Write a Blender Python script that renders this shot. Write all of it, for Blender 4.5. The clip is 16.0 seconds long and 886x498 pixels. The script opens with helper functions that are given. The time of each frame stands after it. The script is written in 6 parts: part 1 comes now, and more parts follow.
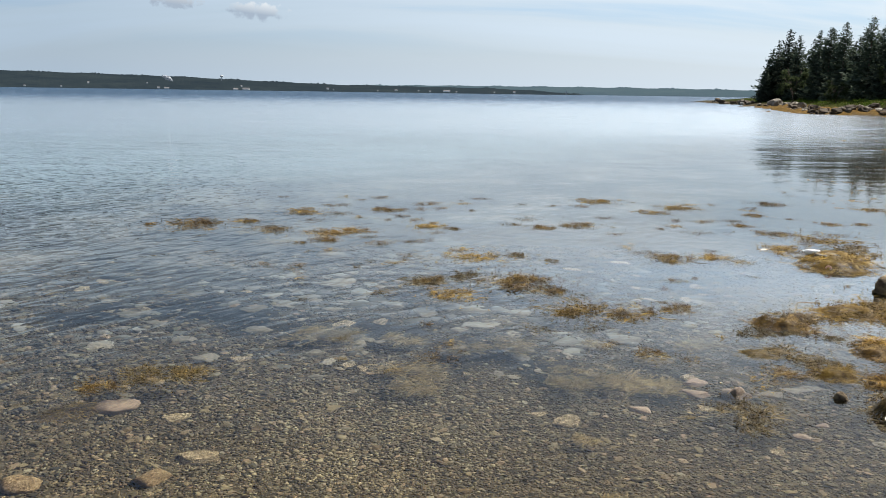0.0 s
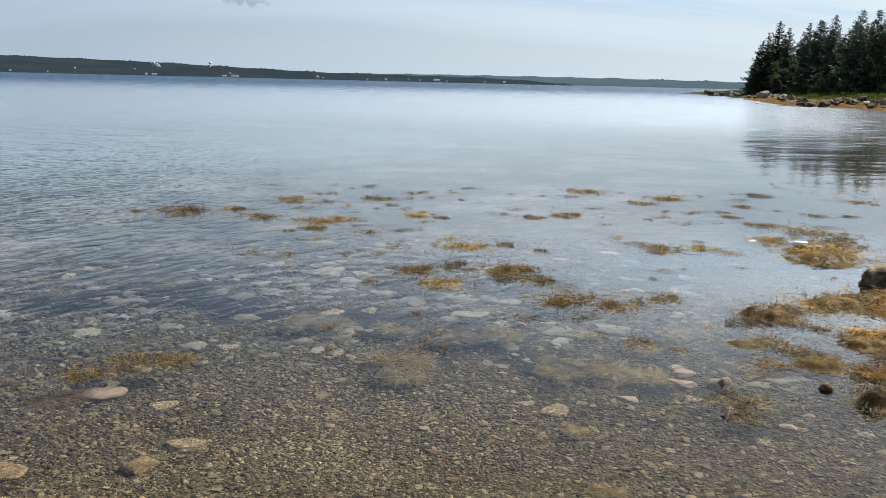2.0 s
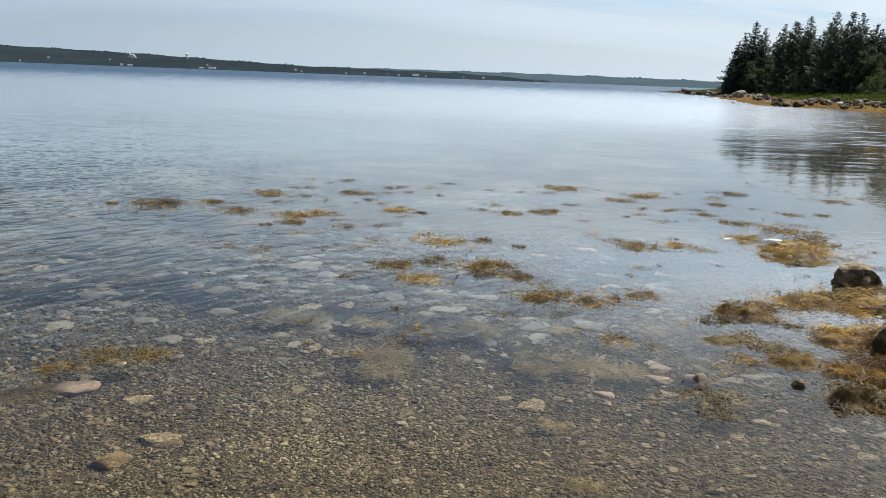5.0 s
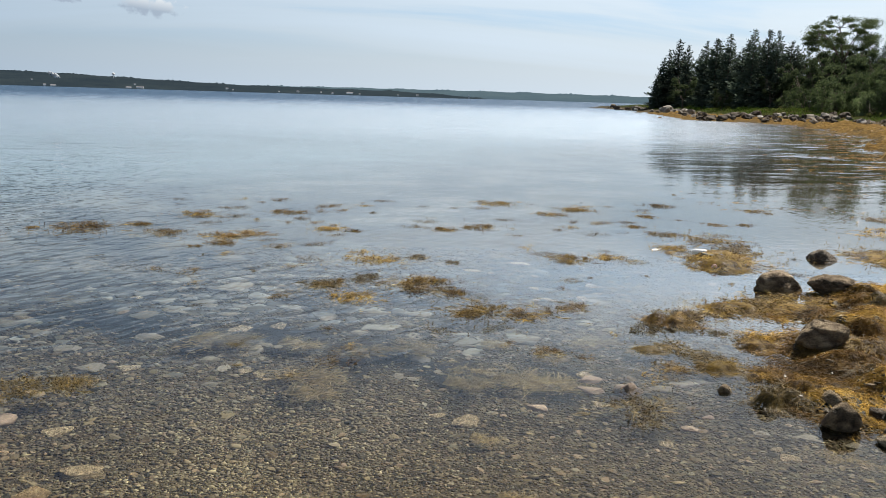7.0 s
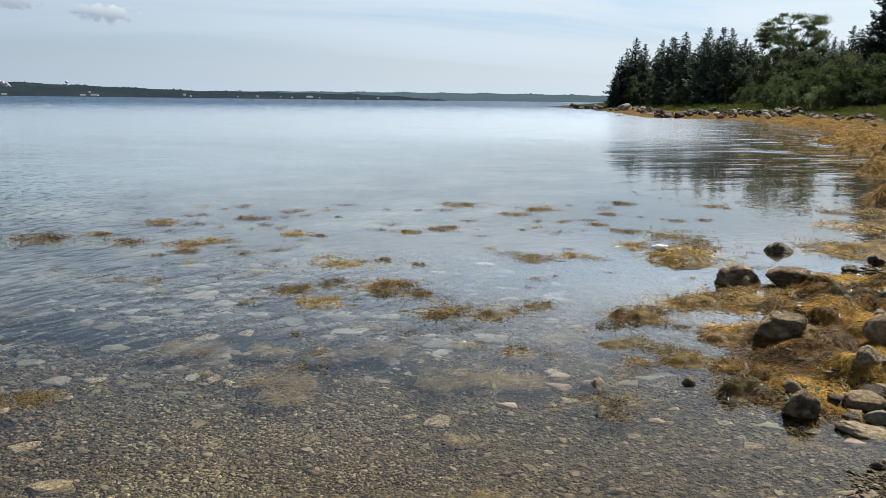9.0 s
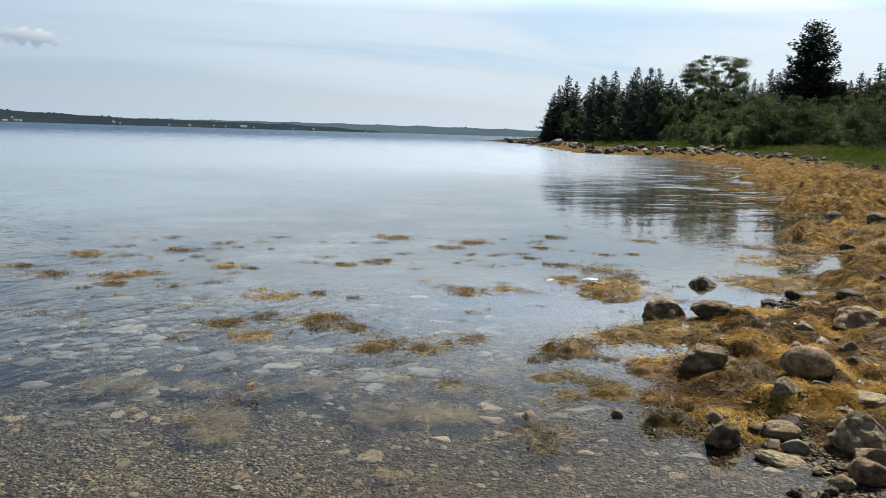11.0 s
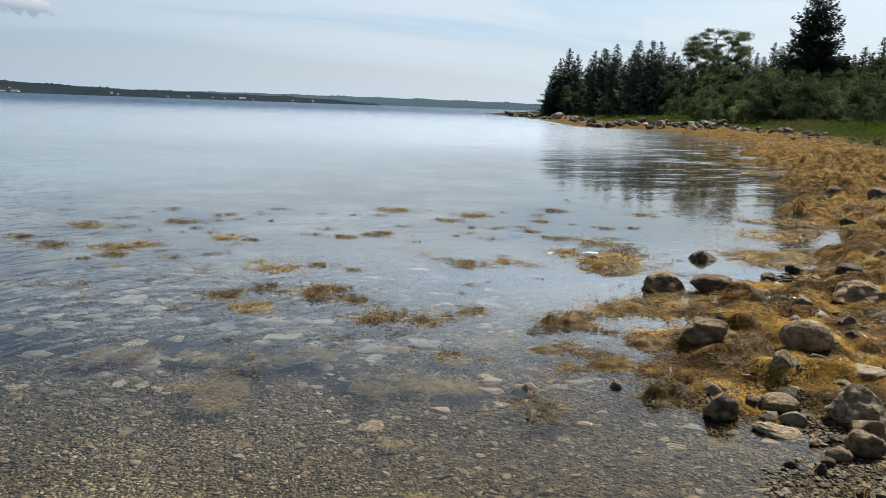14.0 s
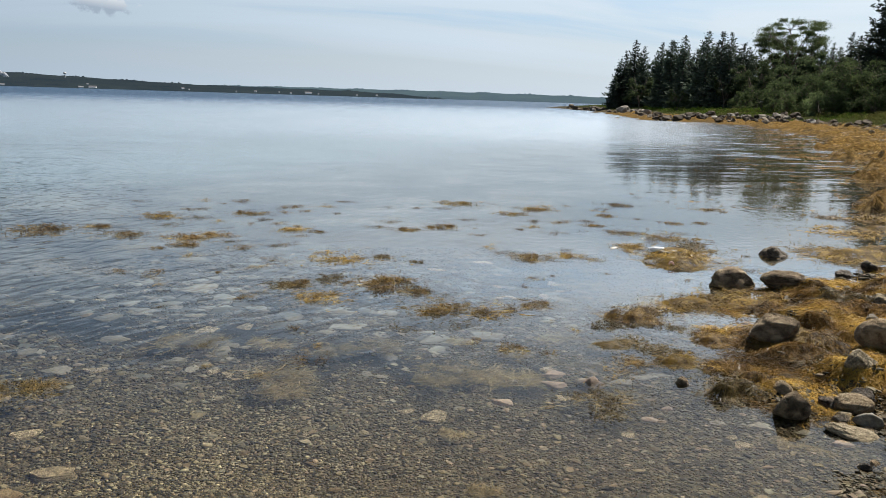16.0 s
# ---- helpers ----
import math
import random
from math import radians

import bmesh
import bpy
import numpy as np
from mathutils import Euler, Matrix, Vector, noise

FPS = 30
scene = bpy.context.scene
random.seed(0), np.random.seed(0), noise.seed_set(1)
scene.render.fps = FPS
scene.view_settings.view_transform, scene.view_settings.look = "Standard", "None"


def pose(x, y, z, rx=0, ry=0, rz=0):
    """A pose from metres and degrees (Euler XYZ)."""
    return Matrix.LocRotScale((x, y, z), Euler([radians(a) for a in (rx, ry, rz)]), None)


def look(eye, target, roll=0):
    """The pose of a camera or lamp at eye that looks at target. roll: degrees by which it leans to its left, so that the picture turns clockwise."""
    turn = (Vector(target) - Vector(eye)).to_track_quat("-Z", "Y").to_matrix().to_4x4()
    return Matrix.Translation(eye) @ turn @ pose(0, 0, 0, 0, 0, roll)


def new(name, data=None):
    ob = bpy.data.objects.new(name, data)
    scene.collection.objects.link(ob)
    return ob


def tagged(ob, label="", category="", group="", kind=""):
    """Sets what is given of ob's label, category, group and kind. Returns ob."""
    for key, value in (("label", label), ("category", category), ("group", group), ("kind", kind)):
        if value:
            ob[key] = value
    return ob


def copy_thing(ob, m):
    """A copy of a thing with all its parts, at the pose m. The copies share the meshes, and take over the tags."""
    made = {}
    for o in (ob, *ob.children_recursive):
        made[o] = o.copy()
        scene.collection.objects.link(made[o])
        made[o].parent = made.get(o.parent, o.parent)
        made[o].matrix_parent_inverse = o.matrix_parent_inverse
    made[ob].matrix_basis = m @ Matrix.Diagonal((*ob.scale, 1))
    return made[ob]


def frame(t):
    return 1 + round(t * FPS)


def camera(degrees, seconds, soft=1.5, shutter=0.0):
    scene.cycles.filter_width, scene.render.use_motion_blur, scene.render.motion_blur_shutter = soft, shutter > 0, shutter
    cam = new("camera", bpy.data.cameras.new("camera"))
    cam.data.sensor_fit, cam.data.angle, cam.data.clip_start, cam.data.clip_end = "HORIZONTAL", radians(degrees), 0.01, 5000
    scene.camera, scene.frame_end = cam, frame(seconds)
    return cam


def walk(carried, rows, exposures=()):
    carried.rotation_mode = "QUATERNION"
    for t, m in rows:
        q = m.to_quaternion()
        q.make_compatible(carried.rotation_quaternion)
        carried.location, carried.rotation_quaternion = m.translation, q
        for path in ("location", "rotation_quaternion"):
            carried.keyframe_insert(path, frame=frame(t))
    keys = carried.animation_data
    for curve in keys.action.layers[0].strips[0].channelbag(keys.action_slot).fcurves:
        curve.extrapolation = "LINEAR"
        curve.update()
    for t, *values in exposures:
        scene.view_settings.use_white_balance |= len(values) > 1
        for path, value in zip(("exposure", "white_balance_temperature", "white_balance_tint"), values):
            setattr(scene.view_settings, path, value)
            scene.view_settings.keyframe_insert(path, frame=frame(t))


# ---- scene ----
cam = camera(58.6, 16.0, soft=0.6)
PATH = [
    (0.0, pose(-0.007, 0.019, 1.548, 78.80, -0.81, 1.46)),
    (0.5, pose(-0.005, 0.021, 1.548, 78.61, -0.88, 0.92)),
    (1.0, pose(-0.010, 0.022, 1.549, 78.39, -1.24, 1.00)),
    (1.5, pose(-0.008, 0.026, 1.546, 78.27, -1.34, 0.96)),
    (2.0, pose(-0.011, 0.028, 1.543, 78.05, -1.35, 0.75)),
    (2.5, pose(-0.016, 0.026, 1.542, 77.72, -1.51, 0.63)),
    (3.0, pose(-0.019, 0.021, 1.544, 77.49, -1.65, 1.05)),
    (3.2, pose(-0.021, 0.025, 1.541, 77.49, -1.61, 1.29)),
    (5.5, pose(-0.009, 0.032, 1.539, 78.04, -1.96, -1.46)),
    (6.0, pose(0.005, 0.029, 1.540, 78.65, -1.56, -2.28)),
    (6.5, pose(0.017, 0.035, 1.537, 79.05, -1.52, -3.99)),
    (7.0, pose(0.027, 0.041, 1.539, 79.14, -1.69, -5.42)),
    (7.5, pose(0.022, 0.040, 1.535, 79.22, -1.59, -6.14)),
    (8.0, pose(0.013, 0.037, 1.541, 79.07, -1.13, -7.22)),
    (8.2, pose(0.015, 0.034, 1.537, 78.91, -0.87, -7.58)),
    (10.3, pose(0.006, -0.032, 1.572, 81.27, -1.86, -10.22)),
    (10.5, pose(0.006, -0.032, 1.573, 81.54, -1.77, -11.25)),
    (11.0, pose(0.009, -0.037, 1.571, 81.72, -1.70, -12.82)),
    (11.5, pose(0.014, -0.039, 1.571, 81.41, -1.78, -13.91)),
    (12.0, pose(0.015, -0.025, 1.566, 80.84, -1.95, -15.10)),
    (12.5, pose(0.019, -0.016, 1.565, 80.34, -2.00, -15.58)),
    (13.0, pose(0.017, -0.019, 1.560, 80.04, -1.96, -15.31)),
    (13.5, pose(0.008, -0.029, 1.563, 79.86, -1.99, -14.36)),
    (14.0, pose(0.003, -0.032, 1.559, 79.81, -1.99, -12.81)),
    (14.5, pose(0.000, -0.035, 1.557, 79.62, -1.95, -11.22)),
    (15.0, pose(-0.006, -0.039, 1.556, 79.32, -1.84, -10.21)),
    (15.5, pose(-0.006, -0.041, 1.555, 79.23, -1.64, -9.34)),
    (16.0, pose(-0.015, -0.048, 1.553, 79.23, -1.74, -8.31)),
]
walk(cam, PATH, [(0.0, 1.0), (2.0, 1.0), (3.1, 0.93), (5.4, 0.99), (7.0, 0.98), (12.5, 0.94), (16.0, 0.89)])

# ---- light ----
SUN_AZIMUTH, SUN_HEIGHT = 52.0, 52.0      # degrees clockwise from +y, degrees above the horizon
world = bpy.data.worlds.new("sky")
scene.world = world
world.use_nodes = True
wt = world.node_tree
wt.nodes.clear()


def node(tree, kind, **given):
    """A node with its properties (attr=value) and its inputs (by index or name in `ins`)."""
    n = tree.nodes.new(kind)
    ins = given.pop("ins", {})
    ramp = given.pop("ramp", None)
    if "operation" in given:
        n.operation = given["operation"]
    if given.get("use_clamp"):
        n.use_clamp = True
    if "data_type" in given:
        n.data_type = given["data_type"]
    if "blend_type" in given:
        n.blend_type = given["blend_type"]
    if "interpolation_type" in given:
        n.interpolation_type = given["interpolation_type"]
    if "feature" in given:
        n.feature = given["feature"]
    if "attribute_name" in given:
        n.attribute_name = given["attribute_name"]
    if ramp:
        while len(n.color_ramp.elements) < len(ramp):
            n.color_ramp.elements.new(0.5)
        for e, (p, c) in zip(n.color_ramp.elements, ramp):
            e.position, e.color = p, (*c, 1) if len(c) == 3 else c
    for key, value in ins.items():
        if isinstance(value, bpy.types.NodeSocket):
            tree.links.new(value, n.inputs[key])
        else:
            n.inputs[key].default_value = value
    return n


def grey(v):
    return (v, v, v)


def math_node(tree, op, a, b=0.0, clamp=False):
    return node(tree, "ShaderNodeMath", operation=op, use_clamp=clamp, ins={0: a, 1: b}).outputs[0]


def mix_color(tree, fac, a, b, blend="MIX"):
    n = node(tree, "ShaderNodeMix", data_type="RGBA", blend_type=blend, ins={0: fac, 6: a, 7: b})
    return n.outputs[2]


# Nishita sky under a thin veil of high cloud, with a few small cumulus over the far shore.
sky = node(wt, "ShaderNodeTexSky")
sky.sky_type, sky.sun_disc = "NISHITA", False
sky.sun_elevation, sky.sun_rotation = radians(SUN_HEIGHT), radians(SUN_AZIMUTH)
sky.air_density, sky.dust_density, sky.ozone_density = 1.0, 1.6, 1.0
gen = node(wt, "ShaderNodeTexCoord").outputs["Generated"]
sep = node(wt, "ShaderNodeSeparateXYZ", ins={0: gen})
up = math_node(wt, "ADD", math_node(wt, "MAXIMUM", sep.outputs[2], 0.0), 0.2)
plane = node(wt, "ShaderNodeCombineXYZ", ins={0: math_node(wt, "DIVIDE", sep.outputs[0], up), 1: math_node(wt, "DIVIDE", sep.outputs[1], up), 2: 0.0})
streak = node(wt, "ShaderNodeMapping", ins={0: plane.outputs[0], 2: (0, 0, radians(14)), 3: (0.28, 1.0, 1.0)})
veil = node(wt, "ShaderNodeTexNoise", ins={0: streak.outputs[0], "Scale": 1.1, "Detail": 6.0, "Roughness": 0.55, "Distortion": 0.6})
veil_fac = node(wt, "ShaderNodeValToRGB", ins={0: veil.outputs[0]}, ramp=[(0.3, grey(0.62)), (0.7, grey(1.0))])
haze = node(wt, "ShaderNodeMapRange", interpolation_type="SMOOTHSTEP", ins={0: sep.outputs[2], 1: 0.0, 2: 0.75, 3: 1.0, 4: 0.05}).outputs[0]
low = node(wt, "ShaderNodeMapRange", interpolation_type="SMOOTHSTEP", ins={0: sep.outputs[2], 1: -0.02, 2: 0.2, 3: 0.95, 4: 0.0}).outputs[0]
cover = math_node(wt, "MAXIMUM", math_node(wt, "MULTIPLY", veil_fac.outputs[0], haze), low)
sunward = node(wt, "ShaderNodeVectorMath", operation="DOT_PRODUCT", ins={0: gen, 1: (math.sin(radians(SUN_AZIMUTH)), math.cos(radians(SUN_AZIMUTH)), 0.0)}).outputs["Value"]
glow = node(wt, "ShaderNodeMapRange", ins={0: sunward, 1: 0.2, 2: 1.0, 3: 0.0, 4: 1.0}).outputs[0]
veil_col = mix_color(wt, glow, (5.45, 6.9, 8.55, 1), (9.5, 10.9, 12.2, 1))
# Added bright sky band, mostly out of view, for the water's sunward reflections.
high = node(wt, "ShaderNodeMapRange", interpolation_type="LINEAR", ins={0: sep.outputs[2], 1: 0.145, 2: 0.22, 3: 0.0, 4: 1.0}).outputs[0]
high = math_node(wt, "MULTIPLY", high, node(wt, "ShaderNodeMapRange", interpolation_type="SMOOTHSTEP", ins={0: sep.outputs[2], 1: 0.22, 2: 0.36, 3: 1.0, 4: 0.0}).outputs[0])
# Veil thinned out of view, away from the sun, to darken water reflections.
clearing = math_node(wt, "MULTIPLY", node(wt, "ShaderNodeMapRange", interpolation_type="SMOOTHSTEP", ins={0: sep.outputs[2], 1: 0.13, 2: 0.3, 3: 0.0, 4: 0.88}).outputs[0], math_node(wt, "POWER", math_node(wt, "SUBTRACT", 1.0, glow), 1.7))
cover = math_node(wt, "MULTIPLY", cover, math_node(wt, "SUBTRACT", 1.0, clearing))
lift = math_node(wt, "ADD", 1.0, math_node(wt, "MULTIPLY", high, math_node(wt, "ADD", -0.1, math_node(wt, "MULTIPLY", glow, 2.1))))
veil_col = node(wt, "ShaderNodeVectorMath", operation="SCALE", ins={0: veil_col, "Scale": lift}).outputs[0]
gap = node(wt, "ShaderNodeMapRange", interpolation_type="SMOOTHSTEP", ins={0: veil.outputs[0], 1: 0.52, 2: 0.36, 3: 0.0, 4: 0.9}).outputs[0]
gap = math_node(wt, "MULTIPLY", gap, node(wt, "ShaderNodeMapRange", interpolation_type="SMOOTHSTEP", ins={0: sep.outputs[2], 1: 0.03, 2: 0.1, 3: 0.0, 4: 1.0}).outputs[0])
veil_col = mix_color(wt, gap, veil_col, mix_color(wt, 1.0, veil_col, (0.72, 0.9, 1.06, 1), "MULTIPLY"))
horizon = node(wt, "ShaderNodeMapRange", interpolation_type="SMOOTHSTEP", ins={0: sep.outputs[2], 1: 0.02, 2: 0.16, 3: 0.9, 4: 1.06}).outputs[0]
veil_col = node(wt, "ShaderNodeVectorMath", operation="SCALE", ins={0: veil_col, "Scale": horizon}).outputs[0]
skycol = mix_color(wt, cover, sky.outputs[0], veil_col)


def cumulus(base, bearing, height, wide, tall, seed, bright):
    """Adds one small cumulus cloud to the sky at a bearing and a height in degrees."""
    b, h = radians(bearing), radians(height)
    right = (math.cos(b), -math.sin(b), 0)
    u = math_node(wt, "DIVIDE", node(wt, "ShaderNodeVectorMath", operation="DOT_PRODUCT", ins={0: gen, 1: right}).outputs["Value"], radians(wide))
    ahead = node(wt, "ShaderNodeVectorMath", operation="DOT_PRODUCT", ins={0: gen, 1: (math.sin(b), math.cos(b), 0)}).outputs["Value"]
    v = math_node(wt, "DIVIDE", math_node(wt, "SUBTRACT", sep.outputs[2], math.sin(h)), radians(tall))
    lump = node(wt, "ShaderNodeTexNoise", ins={0: gen, "Scale": 95.0 + seed, "Detail": 5.0, "Roughness": 0.6}).outputs[0]
    r = math_node(wt, "ADD", math_node(wt, "POWER", u, 2.0), math_node(wt, "POWER", v, 2.0))
    r = math_node(wt, "ADD", r, math_node(wt, "MULTIPLY", math_node(wt, "SUBTRACT", lump, 0.5), 3.4))
    fac = node(wt, "ShaderNodeMapRange", interpolation_type="SMOOTHSTEP", ins={0: r, 1: 1.05, 2: 0.25, 3: 0.0, 4: 0.9}).outputs[0]
    fac = math_node(wt, "MULTIPLY", fac, math_node(wt, "GREATER_THAN", ahead, 0.0))
    shade = node(wt, "ShaderNodeMapRange", ins={0: math_node(wt, "ADD", v, math_node(wt, "MULTIPLY", u, 0.35)), 1: -0.3, 2: 1.1, 3: 0.0, 4: 1.0}).outputs[0]
    tone = mix_color(wt, shade, (4.3, 5.2, 6.4, 1), (bright * 0.92, bright * 0.97, bright, 1))
    return mix_color(wt, fac, base, tone)


skycol = cumulus(skycol, -14.4, 5.25, 2.1, 0.62, 3, 10.6)
skycol = cumulus(skycol, -19.6, 5.6, 1.8, 0.4, 21, 7.4)
bg = node(wt, "ShaderNodeBackground", ins={0: skycol, 1: 0.045})
node(wt, "ShaderNodeOutputWorld", ins={0: bg.outputs[0]})

az, el = radians(SUN_AZIMUTH), radians(SUN_HEIGHT)
sun = new("sun", bpy.data.lights.new("sun", "SUN"))
sun.data.energy, sun.data.angle, sun.data.color = 5.0, radians(0.6), (1.0, 0.95, 0.87)
sun.matrix_world = look((200 * math.sin(az) * math.cos(el), 200 * math.cos(az) * math.cos(el), 200 * math.sin(el)), (0, 0, 0))


# ---- materials ----
def blank(name):
    m = bpy.data.materials.new(name)
    m.use_nodes = True
    m.node_tree.nodes.clear()
    return m, m.node_tree


def finish(m, t, shader):
    node(t, "ShaderNodeOutputMaterial", ins={0: shader})
    return m


def surface(name, ramp, scale=4.0, fine=40.0, rough=0.7, bump=0.3, depth=0.01, vary="", spread=0.5, world_space=False, spec=0.14, through_light=0.0, ramp2=None, scale2=0.5, contrast=2.5, wet=0.0):
    """A Principled surface: colours from coarse and fine noise (and a random value a piece), with relief."""
    m, t = blank(name)
    co = node(t, "ShaderNodeNewGeometry").outputs["Position"] if world_space else node(t, "ShaderNodeTexCoord").outputs["Object"]
    a = node(t, "ShaderNodeTexNoise", ins={0: co, "Scale": scale, "Detail": 4.0, "Roughness": 0.6}).outputs[0]
    b = node(t, "ShaderNodeTexNoise", ins={0: co, "Scale": fine, "Detail": 5.0, "Roughness": 0.7}).outputs[0]
    f = math_node(t, "ADD", math_node(t, "MULTIPLY", a, 0.6), math_node(t, "MULTIPLY", b, 0.4))
    f = math_node(t, "ADD", math_node(t, "MULTIPLY", math_node(t, "SUBTRACT", f, 0.5), contrast), 0.5)
    if vary:
        r = node(t, "ShaderNodeNewGeometry").outputs["Random Per Island"] if vary == "island" else node(t, "ShaderNodeObjectInfo").outputs["Random"]
        f = math_node(t, "ADD", math_node(t, "MULTIPLY", f, 1 - spread), math_node(t, "MULTIPLY", r, spread))
    col = node(t, "ShaderNodeValToRGB", ins={0: f}, ramp=ramp).outputs[0]
    if ramp2:
        pos = node(t, "ShaderNodeNewGeometry").outputs["Position"]
        big = node(t, "ShaderNodeTexNoise", ins={0: pos, "Scale": scale2, "Detail": 3.0}).outputs[0]
        sw = node(t, "ShaderNodeMapRange", interpolation_type="SMOOTHSTEP", ins={0: big, 1: 0.46, 2: 0.6, 3: 0.0, 4: 1.0}).outputs[0]
        col = mix_color(t, sw, col, node(t, "ShaderNodeValToRGB", ins={0: f}, ramp=ramp2).outputs[0])
    if vary == "island" and not world_space:
        tone = node(t, "ShaderNodeMapRange", ins={0: node(t, "ShaderNodeObjectInfo").outputs["Random"], 1: 0.0, 2: 1.0, 3: 0.55, 4: 1.45}).outputs[0]
        col = node(t, "ShaderNodeVectorMath", operation="SCALE", ins={0: col, "Scale": tone}).outputs[0]
    rg = node(t, "ShaderNodeMapRange", ins={0: b, 1: 0.3, 2: 0.7, 3: rough - 0.1, 4: min(1.0, rough + 0.12)}).outputs[0]
    if wet:
        pick = math_node(t, "FRACT", math_node(t, "MULTIPLY", node(t, "ShaderNodeNewGeometry").outputs["Random Per Island"], 37.0))
        film = math_node(t, "GREATER_THAN", pick, 1.0 - wet)
        spec = math_node(t, "ADD", math_node(t, "MULTIPLY", film, 0.35), spec)
        rg = math_node(t, "ADD", math_node(t, "MULTIPLY", film, -0.15), rg)
    p = node(t, "ShaderNodeBsdfPrincipled", ins={"Base Color": col, "Roughness": rg, "Specular IOR Level": spec})
    if bump:
        bp = node(t, "ShaderNodeBump", ins={"Strength": bump, "Distance": depth, "Height": f})
        t.links.new(bp.outputs[0], p.inputs["Normal"])
    shader = p.outputs[0]
    if through_light:
        tr = node(t, "ShaderNodeBsdfTranslucent", ins={0: col})
        shader = node(t, "ShaderNodeMixShader", ins={0: through_light, 1: shader, 2: tr.outputs[0]}).outputs[0]
    return finish(m, t, shader)


PEBBLE = surface("pebble", [(0.05, (0.012, 0.011, 0.008)), (0.22, (0.056, 0.049, 0.030)), (0.36, (0.110, 0.080, 0.046)), (0.48, (0.038, 0.036, 0.025)), (0.6, (0.164, 0.135, 0.077)), (0.72, (0.094, 0.080, 0.053)), (0.82, (0.191, 0.144, 0.095)), (0.9, (0.139, 0.135, 0.098)), (1.0, (0.315, 0.278, 0.193))], 9, 90, 0.6, 0.25, 0.003, "island", 0.85, spec=0.08)
SANDY = surface("sandy_pebble", [(0.1, (0.1, 0.086, 0.054)), (0.5, (0.21, 0.18, 0.115)), (0.9, (0.36, 0.32, 0.21))], 9, 90, 0.6, 0.25, 0.003, "island", 0.85, spec=0.05)
PALE_STONE = surface("bleached_stone", [(0.1, (0.045, 0.045, 0.038)), (0.5, (0.11, 0.109, 0.094)), (0.9, (0.2, 0.196, 0.168))], 6, 50, 0.6, 0.4, 0.006, "island", 0.6, True)
STONE = {
    "w": surface("pale_stone", [(0.1, (0.05, 0.046, 0.036)), (0.5, (0.118, 0.107, 0.083)), (0.9, (0.23, 0.21, 0.162))], 6, 50, 0.6, 0.4, 0.006, "object", 0.3),
    "g": surface("grey_stone", [(0.1, (0.06, 0.048, 0.03)), (0.5, (0.27, 0.22, 0.14)), (0.9, (0.54, 0.45, 0.3))], 7, 42, 0.8, 1.0, 0.02, "object", 0.2, contrast=3.6),
    "p": surface("pink_stone", [(0.1, (0.1, 0.07, 0.052)), (0.5, (0.19, 0.143, 0.108)), (0.9, (0.29, 0.235, 0.18))], 6, 70, 0.6, 0.4, 0.006, "object", 0.25),
    "t": surface("tan_stone", [(0.1, (0.1, 0.07, 0.038)), (0.5, (0.24, 0.175, 0.1)), (0.9, (0.4, 0.32, 0.2))], 7, 45, 0.7, 1.0, 0.015, "object", 0.2, contrast=3.4),
    "b": surface("brown_boulder", [(0.1, (0.06, 0.043, 0.025)), (0.5, (0.28, 0.205, 0.12)), (0.9, (0.5, 0.39, 0.245))], 5, 38, 0.8, 1.0, 0.02, "object", 0.2, contrast=3.4),
    "m": surface("mottled_brown_boulder", [(0.1, (0.04, 0.03, 0.018)), (0.5, (0.19, 0.138, 0.084)), (0.9, (0.42, 0.325, 0.2))], 4, 38, 0.75, 1.0, 0.02, "object", 0.15, contrast=4.0),
    "d": surface("dark_wet_boulder", [(0.1, (0.02, 0.015, 0.01)), (0.5, (0.085, 0.064, 0.043)), (0.9, (0.21, 0.165, 0.11))], 5, 38, 0.5, 1.0, 0.02, "object", 0.2, contrast=3.4),
}
SHORE_ROCK = surface("shore_rock", [(0.1, (0.05, 0.04, 0.028)), (0.55, (0.16, 0.138, 0.108)), (0.95, (0.4, 0.37, 0.325))], 2, 16, 0.8, 0.6, 0.05, "object", 0.65)
SPIT_ROCK = surface("weedy_rock", [(0.1, (0.02, 0.015, 0.009)), (0.55, (0.075, 0.055, 0.035)), (0.95, (0.2, 0.165, 0.12))], 2, 16, 0.8, 0.8, 0.05, "object", 0.5)
BROWN = [(0.0, (0.009, 0.006, 0.003)), (0.4, (0.042, 0.025, 0.008)), (0.75, (0.17, 0.1, 0.023)), (1.0, (0.42, 0.27, 0.07))]
DARK = [(0.0, (0.012, 0.01, 0.006)), (0.5, (0.055, 0.04, 0.015)), (0.85, (0.14, 0.095, 0.028)), (1.0, (0.3, 0.2, 0.05))]
PALE = [(0.0, (0.025, 0.02, 0.01)), (0.5, (0.12, 0.092, 0.04)), (1.0, (0.34, 0.27, 0.14))]
